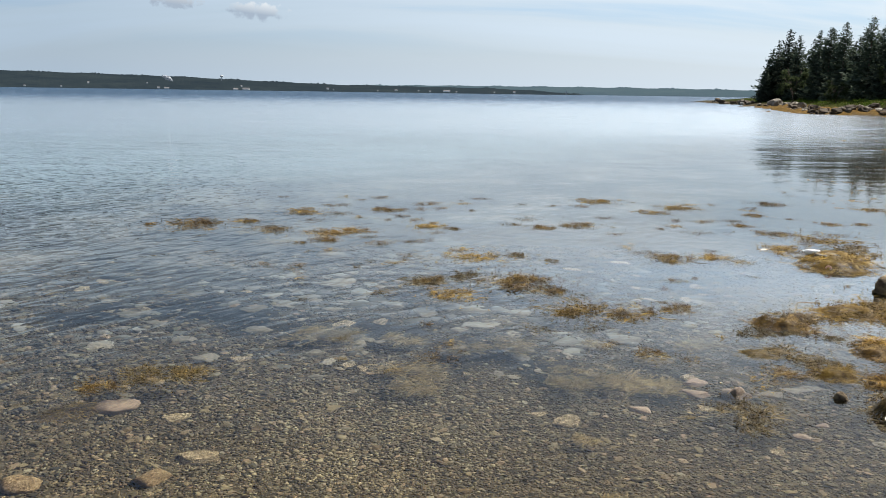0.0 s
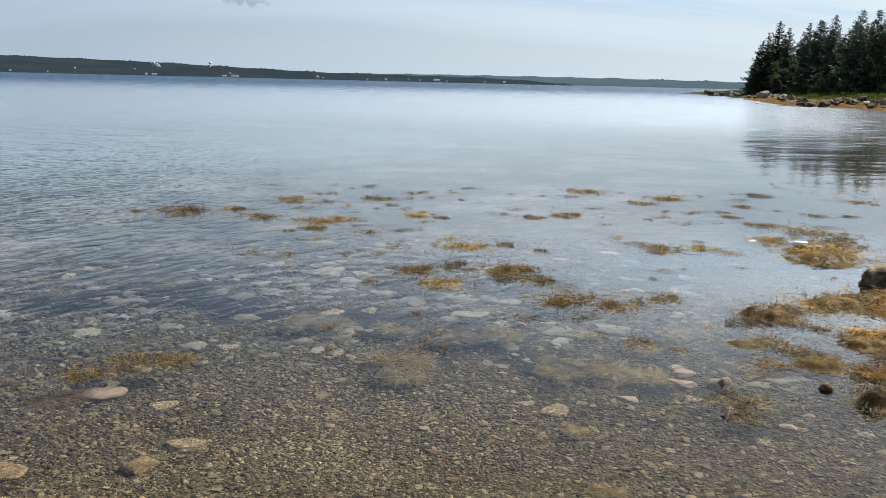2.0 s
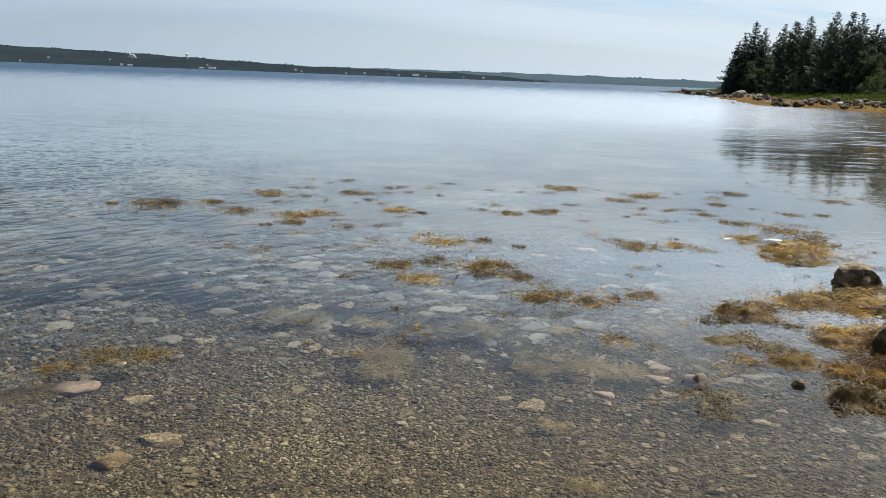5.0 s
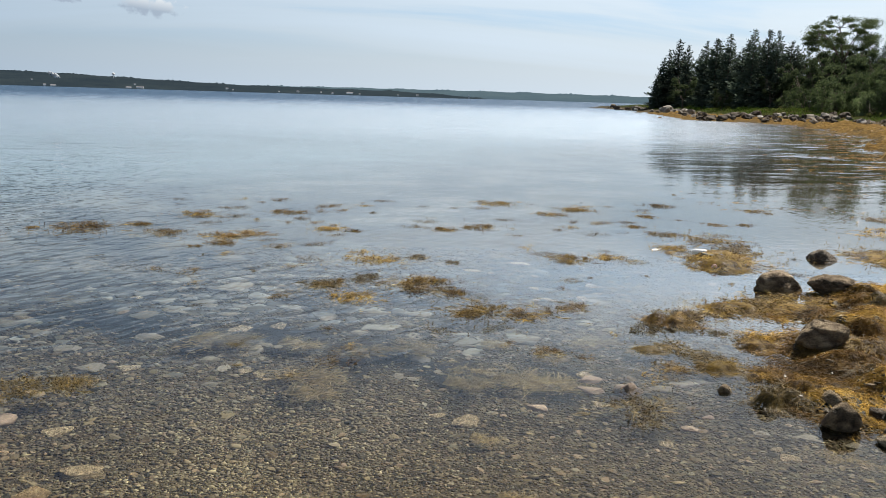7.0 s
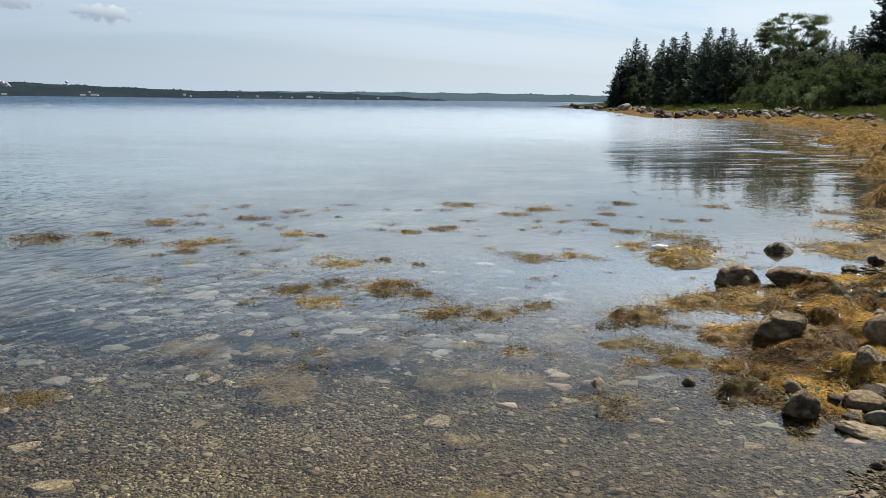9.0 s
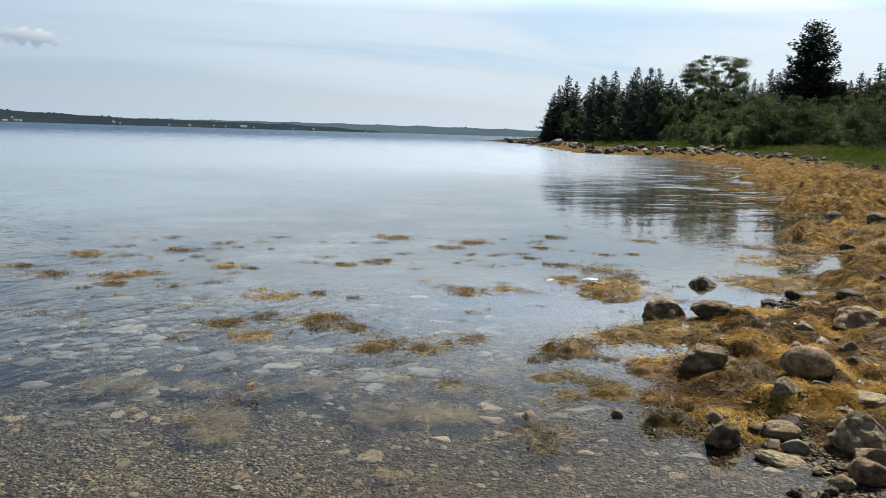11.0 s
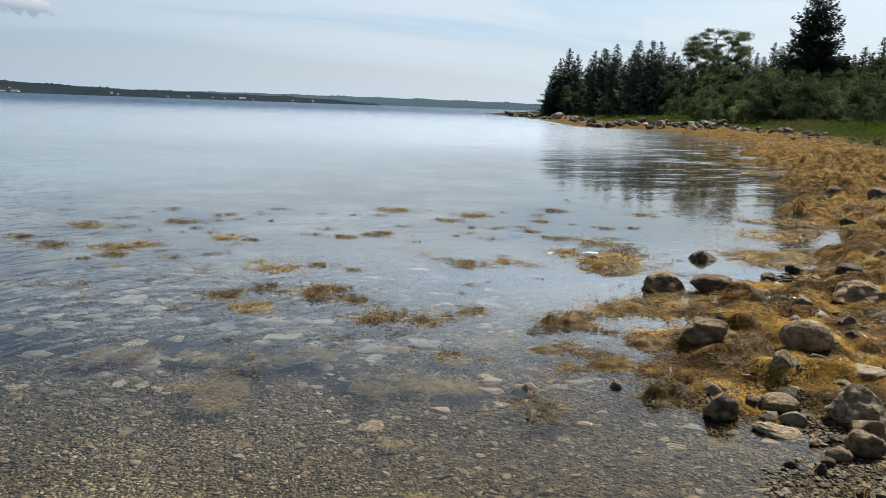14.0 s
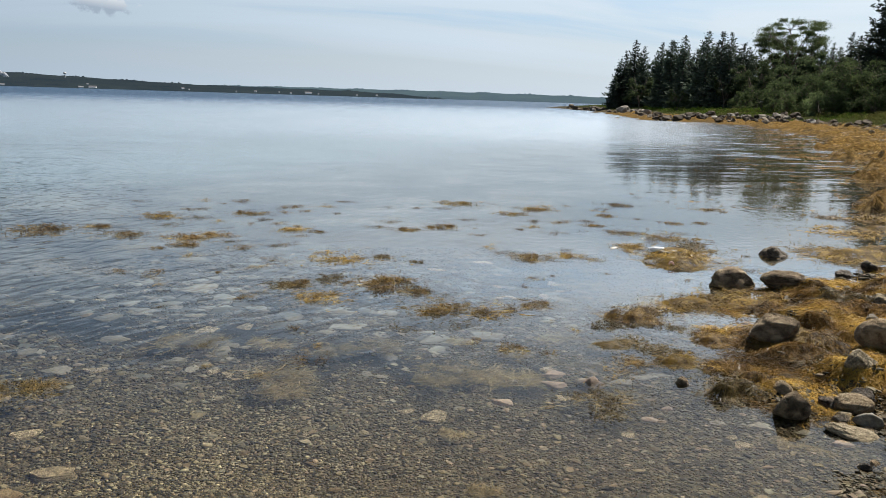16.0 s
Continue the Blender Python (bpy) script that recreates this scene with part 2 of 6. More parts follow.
WEED = {
    "g": surface("golden_rockweed", [(0.0, (0.012, 0.008, 0.003)), (0.3, (0.075, 0.042, 0.009)), (0.6, (0.28, 0.18, 0.034)), (1.0, (0.52, 0.38, 0.1))], 3, 30, 0.5, 0, 0, "island", 0.5, spec=0.06, wet=0.05, through_light=0.2, ramp2=[(0.0, (0.02, 0.013, 0.004)), (0.5, (0.11, 0.07, 0.018)), (1.0, (0.36, 0.24, 0.07))], scale2=7.0),
    "b": surface("brown_rockweed", [(0.0, (0.008, 0.005, 0.003)), (0.4, (0.03, 0.018, 0.006)), (0.75, (0.12, 0.07, 0.017)), (1.0, (0.36, 0.22, 0.055))], 3, 30, 0.45, 0, 0, "island", 0.6, spec=0.06, wet=0.05, through_light=0.18, ramp2=[(0.0, (0.025, 0.015, 0.005)), (0.5, (0.1, 0.06, 0.016)), (1.0, (0.44, 0.3, 0.09))], scale2=8.0),
    "d": surface("dark_rockweed", DARK, 3, 30, 0.45, 0, 0, "island", 0.7, spec=0.06, wet=0.05, through_light=0.05),
    "p": surface("pale_rockweed", PALE, 3, 30, 0.5, 0, 0, "island", 0.7, spec=0.05, through_light=0.15),
}
MAT_WEED = surface("rockweed_mat", [(0.0, (0.07, 0.042, 0.012)), (0.4, (0.2, 0.13, 0.046)), (0.75, (0.41, 0.275, 0.105)), (1.0, (0.57, 0.43, 0.2))], 1.6, 7, 0.5, 0, 0, "island", 0.35, True, 0.05, 0.25, BROWN, 0.75, contrast=3.2)
NEAR_WEED = surface("wet_rockweed_mat", [(0.0, (0.012, 0.008, 0.004)), (0.4, (0.065, 0.037, 0.011)), (0.75, (0.224, 0.124, 0.028)), (1.0, (0.496, 0.295, 0.071))], 2.5, 9, 0.45, 0, 0, "island", 0.4, True, 0.05, 0.18, [(0.0, (0.060, 0.033, 0.008)), (0.4, (0.248, 0.147, 0.026)), (0.75, (0.496, 0.307, 0.057)), (1.0, (0.708, 0.496, 0.130))], 1.5, contrast=4.0, wet=0.035)
NEEDLES = surface("spruce_needles", [(0.0, (0.045, 0.06, 0.045)), (0.5, (0.058, 0.076, 0.054)), (1.0, (0.072, 0.094, 0.06))], 0.4, 3, 0.7, 0, 0, "island", 0.6, spec=0.02, through_light=0.16)
LIGHT_LEAF = surface("pale_leaves", [(0.0, (0.05, 0.068, 0.034)), (0.5, (0.1, 0.13, 0.058)), (1.0, (0.2, 0.24, 0.1))], 0.5, 3, 0.65, 0, 0, "island", 0.35, spec=0.0, through_light=0.5, contrast=3.0)
LEAF = surface("leaves", [(0.0, (0.024, 0.034, 0.019)), (0.5, (0.054, 0.073, 0.034)), (1.0, (0.125, 0.155, 0.066))], 0.5, 3, 0.65, 0, 0, "island", 0.35, spec=0.02, through_light=0.42, contrast=3.6)
BUSH_LEAF = surface("bush_leaves", [(0.0, (0.016, 0.024, 0.013)), (0.5, (0.046, 0.064, 0.027)), (1.0, (0.145, 0.18, 0.07))], 0.55, 3, 0.65, 0, 0, "island", 0.3, spec=0.02, through_light=0.42, contrast=4.0)
BARK = surface("bark", [(0.1, (0.05, 0.04, 0.032)), (0.9, (0.17, 0.14, 0.11))], 2, 20, 0.9, 0.6, 0.02)
BOTTLE = surface("white_plastic", [(0.0, (0.7, 0.72, 0.72)), (1.0, (0.82, 0.83, 0.82))], 12, 60, 0.35, 0, 0, spec=0.4, through_light=0.25)
SHELL = surface("pink_shell", [(0.0, (0.55, 0.3, 0.26)), (1.0, (0.75, 0.56, 0.5))], 20, 90, 0.5, 0, 0, spec=0.3, through_light=0.2)
GRASS = surface("marsh_grass", [(0.0, (0.035, 0.062, 0.009)), (0.5, (0.058, 0.1, 0.014)), (1.0, (0.09, 0.135, 0.022))], 0.6, 4, 0.8, 0, 0, "island", 0.3, True, 0.0, 0.2, [(0.0, (0.06, 0.062, 0.02)), (1.0, (0.15, 0.14, 0.05))], 0.16)
WHITE = surface("white_paint", [(0.0, (0.4, 0.4, 0.4)), (1.0, (0.8, 0.8, 0.79))], 0.3, 2, 0.6, 0, vary="object", spread=0.7)
ROOF = surface("grey_shingle", [(0.0, (0.1, 0.1, 0.105)), (1.0, (0.24, 0.23, 0.23))], 0.3, 2, 0.8, 0)


def ground_material():
    """Gravel under water and on the beach, rockweed bed and meadow soil, by two painted zones of the sheet; deep
    water's haze and the weed's shade are put into the colour.
    """
    m, t = blank("ground")
    co = node(t, "ShaderNodeNewGeometry").outputs["Position"]
    cell = node(t, "ShaderNodeTexVoronoi", ins={0: co, "Scale": 30.0, "Randomness": 1.0})
    edge = node(t, "ShaderNodeTexVoronoi", feature="DISTANCE_TO_EDGE", ins={0: co, "Scale": 30.0}).outputs[0]
    tone = node(t, "ShaderNodeSeparateXYZ", ins={0: cell.outputs["Color"]}).outputs[0]
    big = node(t, "ShaderNodeTexNoise", ins={0: co, "Scale": 0.9, "Detail": 5.0}).outputs[0]
    mid = node(t, "ShaderNodeTexNoise", ins={0: co, "Scale": 7.0, "Detail": 4.0}).outputs[0]
    f = math_node(t, "ADD", math_node(t, "MULTIPLY", tone, 0.6), math_node(t, "MULTIPLY", mid, 0.4))
    gravel = node(t, "ShaderNodeValToRGB", ins={0: f}, ramp=[(0.1, (0.016, 0.014, 0.01)), (0.5, (0.05, 0.042, 0.028)), (0.9, (0.115, 0.095, 0.06))]).outputs[0]
    # Scatter and loss of light in deep water, put into the bottom's colour.
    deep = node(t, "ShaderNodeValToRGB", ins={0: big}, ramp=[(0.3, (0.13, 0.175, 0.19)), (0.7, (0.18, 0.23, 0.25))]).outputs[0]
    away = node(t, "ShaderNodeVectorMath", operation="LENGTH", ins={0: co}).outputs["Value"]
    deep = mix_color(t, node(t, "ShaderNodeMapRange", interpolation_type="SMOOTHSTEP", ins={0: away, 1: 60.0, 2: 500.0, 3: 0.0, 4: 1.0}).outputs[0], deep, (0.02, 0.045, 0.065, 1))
    blot = math_node(t, "ADD", math_node(t, "MULTIPLY", big, 0.6), math_node(t, "MULTIPLY", mid, 0.4))
    mud = node(t, "ShaderNodeValToRGB", ins={0: blot}, ramp=[(0.36, (0.018, 0.021, 0.023)), (0.5, (0.06, 0.063, 0.06)), (0.64, (0.16, 0.155, 0.135))]).outputs[0]
    col = mix_color(t, node(t, "ShaderNodeAttribute", attribute_name="mud").outputs["Fac"], gravel, mud)
    col = mix_color(t, node(t, "ShaderNodeAttribute", attribute_name="water_haze").outputs["Fac"], col, deep)
    # Shade below the weed tufts, painted on as near-black.
    col = mix_color(t, math_node(t, "MULTIPLY", node(t, "ShaderNodeAttribute", attribute_name="weed_shade").outputs["Fac"], 0.93), col, (0.012, 0.0135, 0.0145, 1))
    weed_f = math_node(t, "ADD", math_node(t, "MULTIPLY", mid, 0.6), math_node(t, "MULTIPLY", node(t, "ShaderNodeTexNoise", ins={0: co, "Scale": 45.0, "Detail": 3.0}).outputs[0], 0.4))
    weed = node(t, "ShaderNodeValToRGB", ins={0: weed_f}, ramp=[(0.34, (0.02, 0.012, 0.004)), (0.5, (0.1, 0.062, 0.021)), (0.68, (0.3, 0.195, 0.07))]).outputs[0]
    col = mix_color(t, node(t, "ShaderNodeAttribute", attribute_name="wrack").outputs["Fac"], col, weed)
    soil = node(t, "ShaderNodeValToRGB", ins={0: weed_f}, ramp=[(0.3, (0.018, 0.02, 0.008)), (0.5, (0.027, 0.032, 0.011)), (0.7, (0.042, 0.042, 0.017))]).outputs[0]
    col = mix_color(t, node(t, "ShaderNodeAttribute", attribute_name="meadow").outputs["Fac"], col, soil)
    h = math_node(t, "ADD", math_node(t, "MINIMUM", edge, 0.25), math_node(t, "MULTIPLY", mid, 0.3))
    bp = node(t, "ShaderNodeBump", ins={"Strength": 0.7, "Distance": 0.02, "Height": h})
    p = node(t, "ShaderNodeBsdfPrincipled", ins={"Base Color": col, "Roughness": 0.9, "Specular IOR Level": 0.0, "Normal": bp.outputs[0]})
    return finish(m, t, p.outputs[0])


def water_material():
    """Clear shallow sea: gloss by Fresnel over a clear body, with ripples that fade in the shelter of the shore."""
    m, t = blank("sea_water")
    co = node(t, "ShaderNodeNewGeometry").outputs["Position"]
    sp = node(t, "ShaderNodeSeparateXYZ", ins={0: co})
    turned = node(t, "ShaderNodeMapping", ins={0: co, 2: (0, 0, radians(-58))})
    m1 = node(t, "ShaderNodeMapping", ins={0: turned.outputs[0], 3: (1.0, 1.8, 1.0)})
    n1 = node(t, "ShaderNodeTexNoise", ins={0: m1.outputs[0], "Scale": 3.8, "Detail": 1.5, "Roughness": 0.45, "Distortion": 0.5}).outputs[0]
    m2 = node(t, "ShaderNodeMapping", ins={0: co, 3: (0.5, 1.3, 1.0)})
    n2 = node(t, "ShaderNodeTexNoise", ins={0: m2.outputs[0], "Scale": 1.1, "Detail": 2.0, "Distortion": 0.5}).outputs[0]
    gust = node(t, "ShaderNodeTexNoise", ins={0: co, "Scale": 0.05, "Detail": 3.0}).outputs[0]
    open_sea = node(t, "ShaderNodeMapRange", ins={0: math_node(t, "SUBTRACT", math_node(t, "MULTIPLY", sp.outputs[1], 0.45), sp.outputs[0]), 1: 1.0, 2: 8.0, 3: 0.1, 4: 1.0}).outputs[0]
    near_by = node(t, "ShaderNodeMapRange", interpolation_type="SMOOTHSTEP", ins={0: sp.outputs[1], 1: 10.0, 2: 34.0, 3: 0.8, 4: 0.0}).outputs[0]
    breeze = node(t, "ShaderNodeMapRange", interpolation_type="SMOOTHSTEP", ins={0: sp.outputs[0], 1: -6.0, 2: -1.8, 3: 1.0, 4: 0.0}).outputs[0]
    cove = node(t, "ShaderNodeMapRange", interpolation_type="SMOOTHSTEP", ins={0: math_node(t, "DIVIDE", sp.outputs[0], math_node(t, "MAXIMUM", sp.outputs[1], 0.1)), 1: 0.44, 2: 0.64, 3: 0.0, 4: 1.0}).outputs[0]
    cove = math_node(t, "MULTIPLY", cove, node(t, "ShaderNodeMapRange", interpolation_type="SMOOTHSTEP", ins={0: sp.outputs[1], 1: 9.0, 2: 13.0, 3: 0.0, 4: 1.0}).outputs[0])
    wind = math_node(t, "SUBTRACT", 1.0, cove)
    off_shore = node(t, "ShaderNodeMapRange", interpolation_type="SMOOTHSTEP", ins={0: sp.outputs[1], 1: 11.0, 2: 28.0, 3: 0.0, 4: 0.45}).outputs[0]
    open_sea = math_node(t, "MINIMUM", math_node(t, "ADD", open_sea, math_node(t, "MULTIPLY", off_shore, math_node(t, "ADD", wind, math_node(t, "MULTIPLY", cove, 0.55)))), 1.0)
    open_sea = math_node(t, "ADD", open_sea, math_node(t, "MULTIPLY", near_by, breeze))
    offing = node(t, "ShaderNodeMapRange", interpolation_type="SMOOTHSTEP", ins={0: sp.outputs[1], 1: 70.0, 2: 320.0, 3: 0.0, 4: 1.0}).outputs[0]
    open_sea = math_node(t, "ADD", open_sea, offing)
    amp = math_node(t, "MULTIPLY", open_sea, math_node(t, "ADD", 0.35, gust))
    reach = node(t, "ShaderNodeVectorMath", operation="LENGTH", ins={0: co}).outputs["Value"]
    n1 = math_node(t, "MULTIPLY", n1, node(t, "ShaderNodeMapRange", interpolation_type="SMOOTHSTEP", ins={0: reach, 1: 7.0, 2: 24.0, 3: 0.024, 4: 0.009}).outputs[0])
    h = math_node(t, "ADD", math_node(t, "MULTIPLY", n1, amp), math_node(t, "MULTIPLY", math_node(t, "MULTIPLY", n2, 0.02), amp))
    wobble = node(t, "ShaderNodeTexNoise", ins={0: m1.outputs[0], "Scale": 9.0, "Detail": 1.0, "Distortion": 0.3}).outputs[0]
    h = math_node(t, "ADD", h, math_node(t, "MULTIPLY", wobble, node(t, "ShaderNodeMapRange", interpolation_type="SMOOTHSTEP", ins={0: reach, 1: 2.6, 2: 6.0, 3: 0.0001, 4: 0.0011}).outputs[0]))
    bp = node(t, "ShaderNodeBump", ins={"Strength": 1.0, "Distance": 1.0, "Height": h})
    m3 = node(t, "ShaderNodeMapping", ins={0: co, 2: (0, 0, radians(25)), 3: (0.3, 1.8, 1.0)})
    facet = node(t, "ShaderNodeTexNoise", ins={0: m3.outputs[0], "Scale": 1.6, "Detail": 2.0}).outputs["Color"]
    facet = node(t, "ShaderNodeVectorMath", operation="SUBTRACT", ins={0: facet, 1: (0.5, 0.5, 0.5)}).outputs[0]
    steep = node(t, "ShaderNodeMapRange", interpolation_type="SMOOTHSTEP", ins={0: reach, 1: 14.0, 2: 240.0, 3: 0.0, 4: 1.0}).outputs[0]
    steep = math_node(t, "ADD", math_node(t, "MULTIPLY", steep, 0.75), node(t, "ShaderNodeMapRange", interpolation_type="SMOOTHSTEP", ins={0: reach, 1: 12.0, 2: 34.0, 3: 0.0, 4: 0.22}).outputs[0])
    m4 = node(t, "ShaderNodeMapping", ins={0: co, 2: (0, 0, radians(28)), 3: (0.3, 1.5, 1.0)})
    lanes = node(t, "ShaderNodeTexNoise", ins={0: m4.outputs[0], "Scale": 1.0, "Detail": 4.0, "Roughness": 0.65}).outputs[0]
    lanes = node(t, "ShaderNodeMapRange", interpolation_type="SMOOTHSTEP", ins={0: lanes, 1: 0.38, 2: 0.62, 3: 0.45, 4: 3.6}).outputs[0]
    calm = math_node(t, "MULTIPLY", cove, lanes)
    steep = math_node(t, "MULTIPLY", steep, math_node(t, "ADD", calm, math_node(t, "MULTIPLY", wind, 0.9)))
    facet = node(t, "ShaderNodeVectorMath", operation="MULTIPLY", ins={0: facet, 1: node(t, "ShaderNodeCombineXYZ", ins={0: steep, 1: steep, 2: 0.0}).outputs[0]}).outputs[0]
    wave = node(t, "ShaderNodeVectorMath", operation="ADD", ins={0: bp.outputs[0], 1: facet}).outputs[0]
    swell = node(t, "ShaderNodeMapRange", interpolation_type="SMOOTHSTEP", ins={0: reach, 1: 30.0, 2: 280.0, 3: 0.0, 4: -0.24}).outputs[0]
    wave = node(t, "ShaderNodeVectorMath", operation="ADD", ins={0: wave, 1: node(t, "ShaderNodeCombineXYZ", ins={0: 0.0, 1: swell, 2: 0.0}).outputs[0]}).outputs[0]
    wave = node(t, "ShaderNodeVectorMath", operation="NORMALIZE", ins={0: wave}).outputs[0]
    fr = node(t, "ShaderNodeFresnel", ins={"IOR": 1.333, "Normal": wave})
    # Light lost in deeper water is put into the tint, by distance from origin.
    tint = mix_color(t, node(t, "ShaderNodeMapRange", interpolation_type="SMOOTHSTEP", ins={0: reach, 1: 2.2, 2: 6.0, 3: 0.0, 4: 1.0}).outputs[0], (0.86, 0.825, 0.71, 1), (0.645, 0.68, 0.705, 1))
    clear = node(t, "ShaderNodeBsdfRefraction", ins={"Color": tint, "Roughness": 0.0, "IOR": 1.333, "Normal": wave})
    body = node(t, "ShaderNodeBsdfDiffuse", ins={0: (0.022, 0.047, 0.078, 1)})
    # Distance from the origin stands for depth; far water turns opaque dark blue.
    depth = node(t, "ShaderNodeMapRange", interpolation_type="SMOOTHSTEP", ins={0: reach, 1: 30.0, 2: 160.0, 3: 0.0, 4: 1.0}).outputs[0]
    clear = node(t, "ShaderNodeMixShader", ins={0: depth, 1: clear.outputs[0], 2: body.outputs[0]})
    rough = math_node(t, "ADD", 0.03, math_node(t, "MULTIPLY", wind, node(t, "ShaderNodeMapRange", interpolation_type="SMOOTHSTEP", ins={0: reach, 1: 9.0, 2: 40.0, 3: 0.0, 4: 0.15}).outputs[0]))
    gloss = node(t, "ShaderNodeBsdfGlossy", ins={"Color": (1, 1, 1, 1), "Roughness": rough, "Normal": wave})
    mx = node(t, "ShaderNodeMixShader", ins={0: fr.outputs[0], 1: clear.outputs[0], 2: gloss.outputs[0]})
    return finish(m, t, mx.outputs[0])


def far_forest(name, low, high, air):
    """Wooded hills kilometres off; the haze before them is put in as an even glow."""
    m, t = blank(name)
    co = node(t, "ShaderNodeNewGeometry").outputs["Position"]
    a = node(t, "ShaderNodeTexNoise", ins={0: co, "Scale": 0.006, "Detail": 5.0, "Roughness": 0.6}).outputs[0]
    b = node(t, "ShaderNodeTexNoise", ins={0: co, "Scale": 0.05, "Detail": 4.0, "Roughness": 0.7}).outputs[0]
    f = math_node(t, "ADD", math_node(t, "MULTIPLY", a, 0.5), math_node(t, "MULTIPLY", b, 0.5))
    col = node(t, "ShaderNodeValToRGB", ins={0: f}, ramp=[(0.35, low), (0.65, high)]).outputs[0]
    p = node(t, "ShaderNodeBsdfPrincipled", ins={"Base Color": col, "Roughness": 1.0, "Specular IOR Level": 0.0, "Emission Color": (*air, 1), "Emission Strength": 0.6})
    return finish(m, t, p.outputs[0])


# ---- mesh helpers ----
def grid_mesh(name, verts, faces, material, smooth=True):
    """A mesh from arrays of vertices and of faces with one number of corners."""
    verts, faces = np.ascontiguousarray(verts, np.float32).reshape(-1, 3), np.ascontiguousarray(faces, np.int32)
    n, k = faces.shape
    me = bpy.data.meshes.new(name)
    me.vertices.add(len(verts))
    me.vertices.foreach_set("co", verts.ravel())
    me.loops.add(n * k)
    me.loops.foreach_set("vertex_index", faces.ravel())
    me.polygons.add(n)
    me.polygons.foreach_set("loop_start", np.arange(0, n * k, k, dtype=np.int32))
    me.polygons.foreach_set("use_smooth", np.full(n, smooth))
    me.update(calc_edges=True)
    me.materials.append(material)
    return me


def part(name, data, material, parent, label=""):
    """Links a bmesh or a mesh as one object under a thing or a part."""
    if isinstance(data, bmesh.types.BMesh):
        me = bpy.data.meshes.new(name)
        data.to_mesh(me)
        data.free()
        me.materials.append(material)
    else:
        me = data
    ob = new(name, me)
    ob.parent = parent
    return tagged(ob, label)


def smoothstep(v, a, b):
    s = np.clip((np.asarray(v, float) - a) / (b - a), 0, 1)
    return s * s * (3 - 2 * s)


def strands(base, head, length, width, lift, curl, droop=0.0, k=5, rng=None):
    """Ribbons that start at base, wind by curl and rise by lift: vertices and quads."""
    n = len(base)
    s = np.linspace(0, 1, k)
    ang = head[:, None] + curl[:, None] * s
    step = length[:, None] / (k - 1)
    x = base[:, :1] + np.concatenate([np.zeros((n, 1)), np.cumsum(np.cos(ang[:, :-1]) * step, 1)], 1)
    y = base[:, 1:2] + np.concatenate([np.zeros((n, 1)), np.cumsum(np.sin(ang[:, :-1]) * step, 1)], 1)
    z = base[:, 2:] + lift[:, None] * np.sin(s * 2.4) - droop * length[:, None] * s * s
    w = width[:, None] * (0.55 + 0.9 * s) * (1 - 0.75 * s**3) * 0.5
    tilt = rng.uniform(-1.0, 1.0, n)[:, None]
    ox, oy, oz = -np.sin(ang) * w, np.cos(ang) * w, w * tilt
    v = np.stack([np.stack([x - ox, y - oy, z - oz], -1), np.stack([x + ox, y + oy, z + oz], -1)], 2).reshape(-1, 3)
    i = (np.arange(n) * 2 * k)[:, None] + np.arange(k - 1) * 2
    f = np.stack([i, i + 1, i + 3, i + 2], -1).reshape(-1, 4)
    return v, f


def cards(centre, size, rng, flat=0.0, aspect=0.6):
    """Small leaf-like diamonds round given centres."""
    n = len(centre)
    a = rng.normal(size=(n, 3))
    a[:, 2] *= 1 - flat
    a /= np.linalg.norm(a, axis=1)[:, None]
    b = np.cross(a, rng.normal(size=(n, 3)))
    b /= np.linalg.norm(b, axis=1)[:, None]
    s = size[:, None]
    v = np.stack([centre - a * s, centre + b * s * aspect, centre + a * s, centre - b * s * aspect], 1).reshape(-1, 3)
    return v, (np.arange(n) * 4)[:, None] + np.arange(4)


def sprays(centre, axis, size, rng, aspect=0.4):
    """Boughs' end sprays: flat diamonds that lie along given axes."""
    n = len(centre)
    a = axis + rng.normal(0, 0.35, (n, 3))
    a /= np.linalg.norm(a, axis=1)[:, None]
    b = np.cross(a, rng.normal(0, 0.6, (n, 3)) + (0, 0, 1))
    b /= np.linalg.norm(b, axis=1)[:, None]
    s = size[:, None]
    v = np.stack([centre - a * s, centre + b * s * aspect, centre + a * s * 1.2 - (0, 0, 0.15) * s, centre - b * s * aspect], 1).reshape(-1, 3)
    return v, (np.arange(n) * 4)[:, None] + np.arange(4)


def beads(centre, size, rng):
    """Small air bladders: squat eight-sided beads round given centres."""
    n = len(centre)
    tv = np.array([(1, 0, 0), (0, 0.7, 0), (-1, 0, 0), (0, -0.7, 0), (0, 0, 0.7), (0, 0, -0.7)], float)
    a = rng.uniform(0, 6.28, n)[:, None]
    p = tv[None] * size[:, None, None]
    v = np.stack([p[..., 0] * np.cos(a) - p[..., 1] * np.sin(a), p[..., 0] * np.sin(a) + p[..., 1] * np.cos(a), p[..., 2]], -1) + centre[:, None]
    f = np.array([(0, 1, 4, 4), (1, 2, 4, 4), (2, 3, 4, 4), (3, 0, 4, 4)])[:, :3]
    return v.reshape(-1, 3), ((np.arange(n) * 6)[:, None, None] + f).reshape(-1, 3)


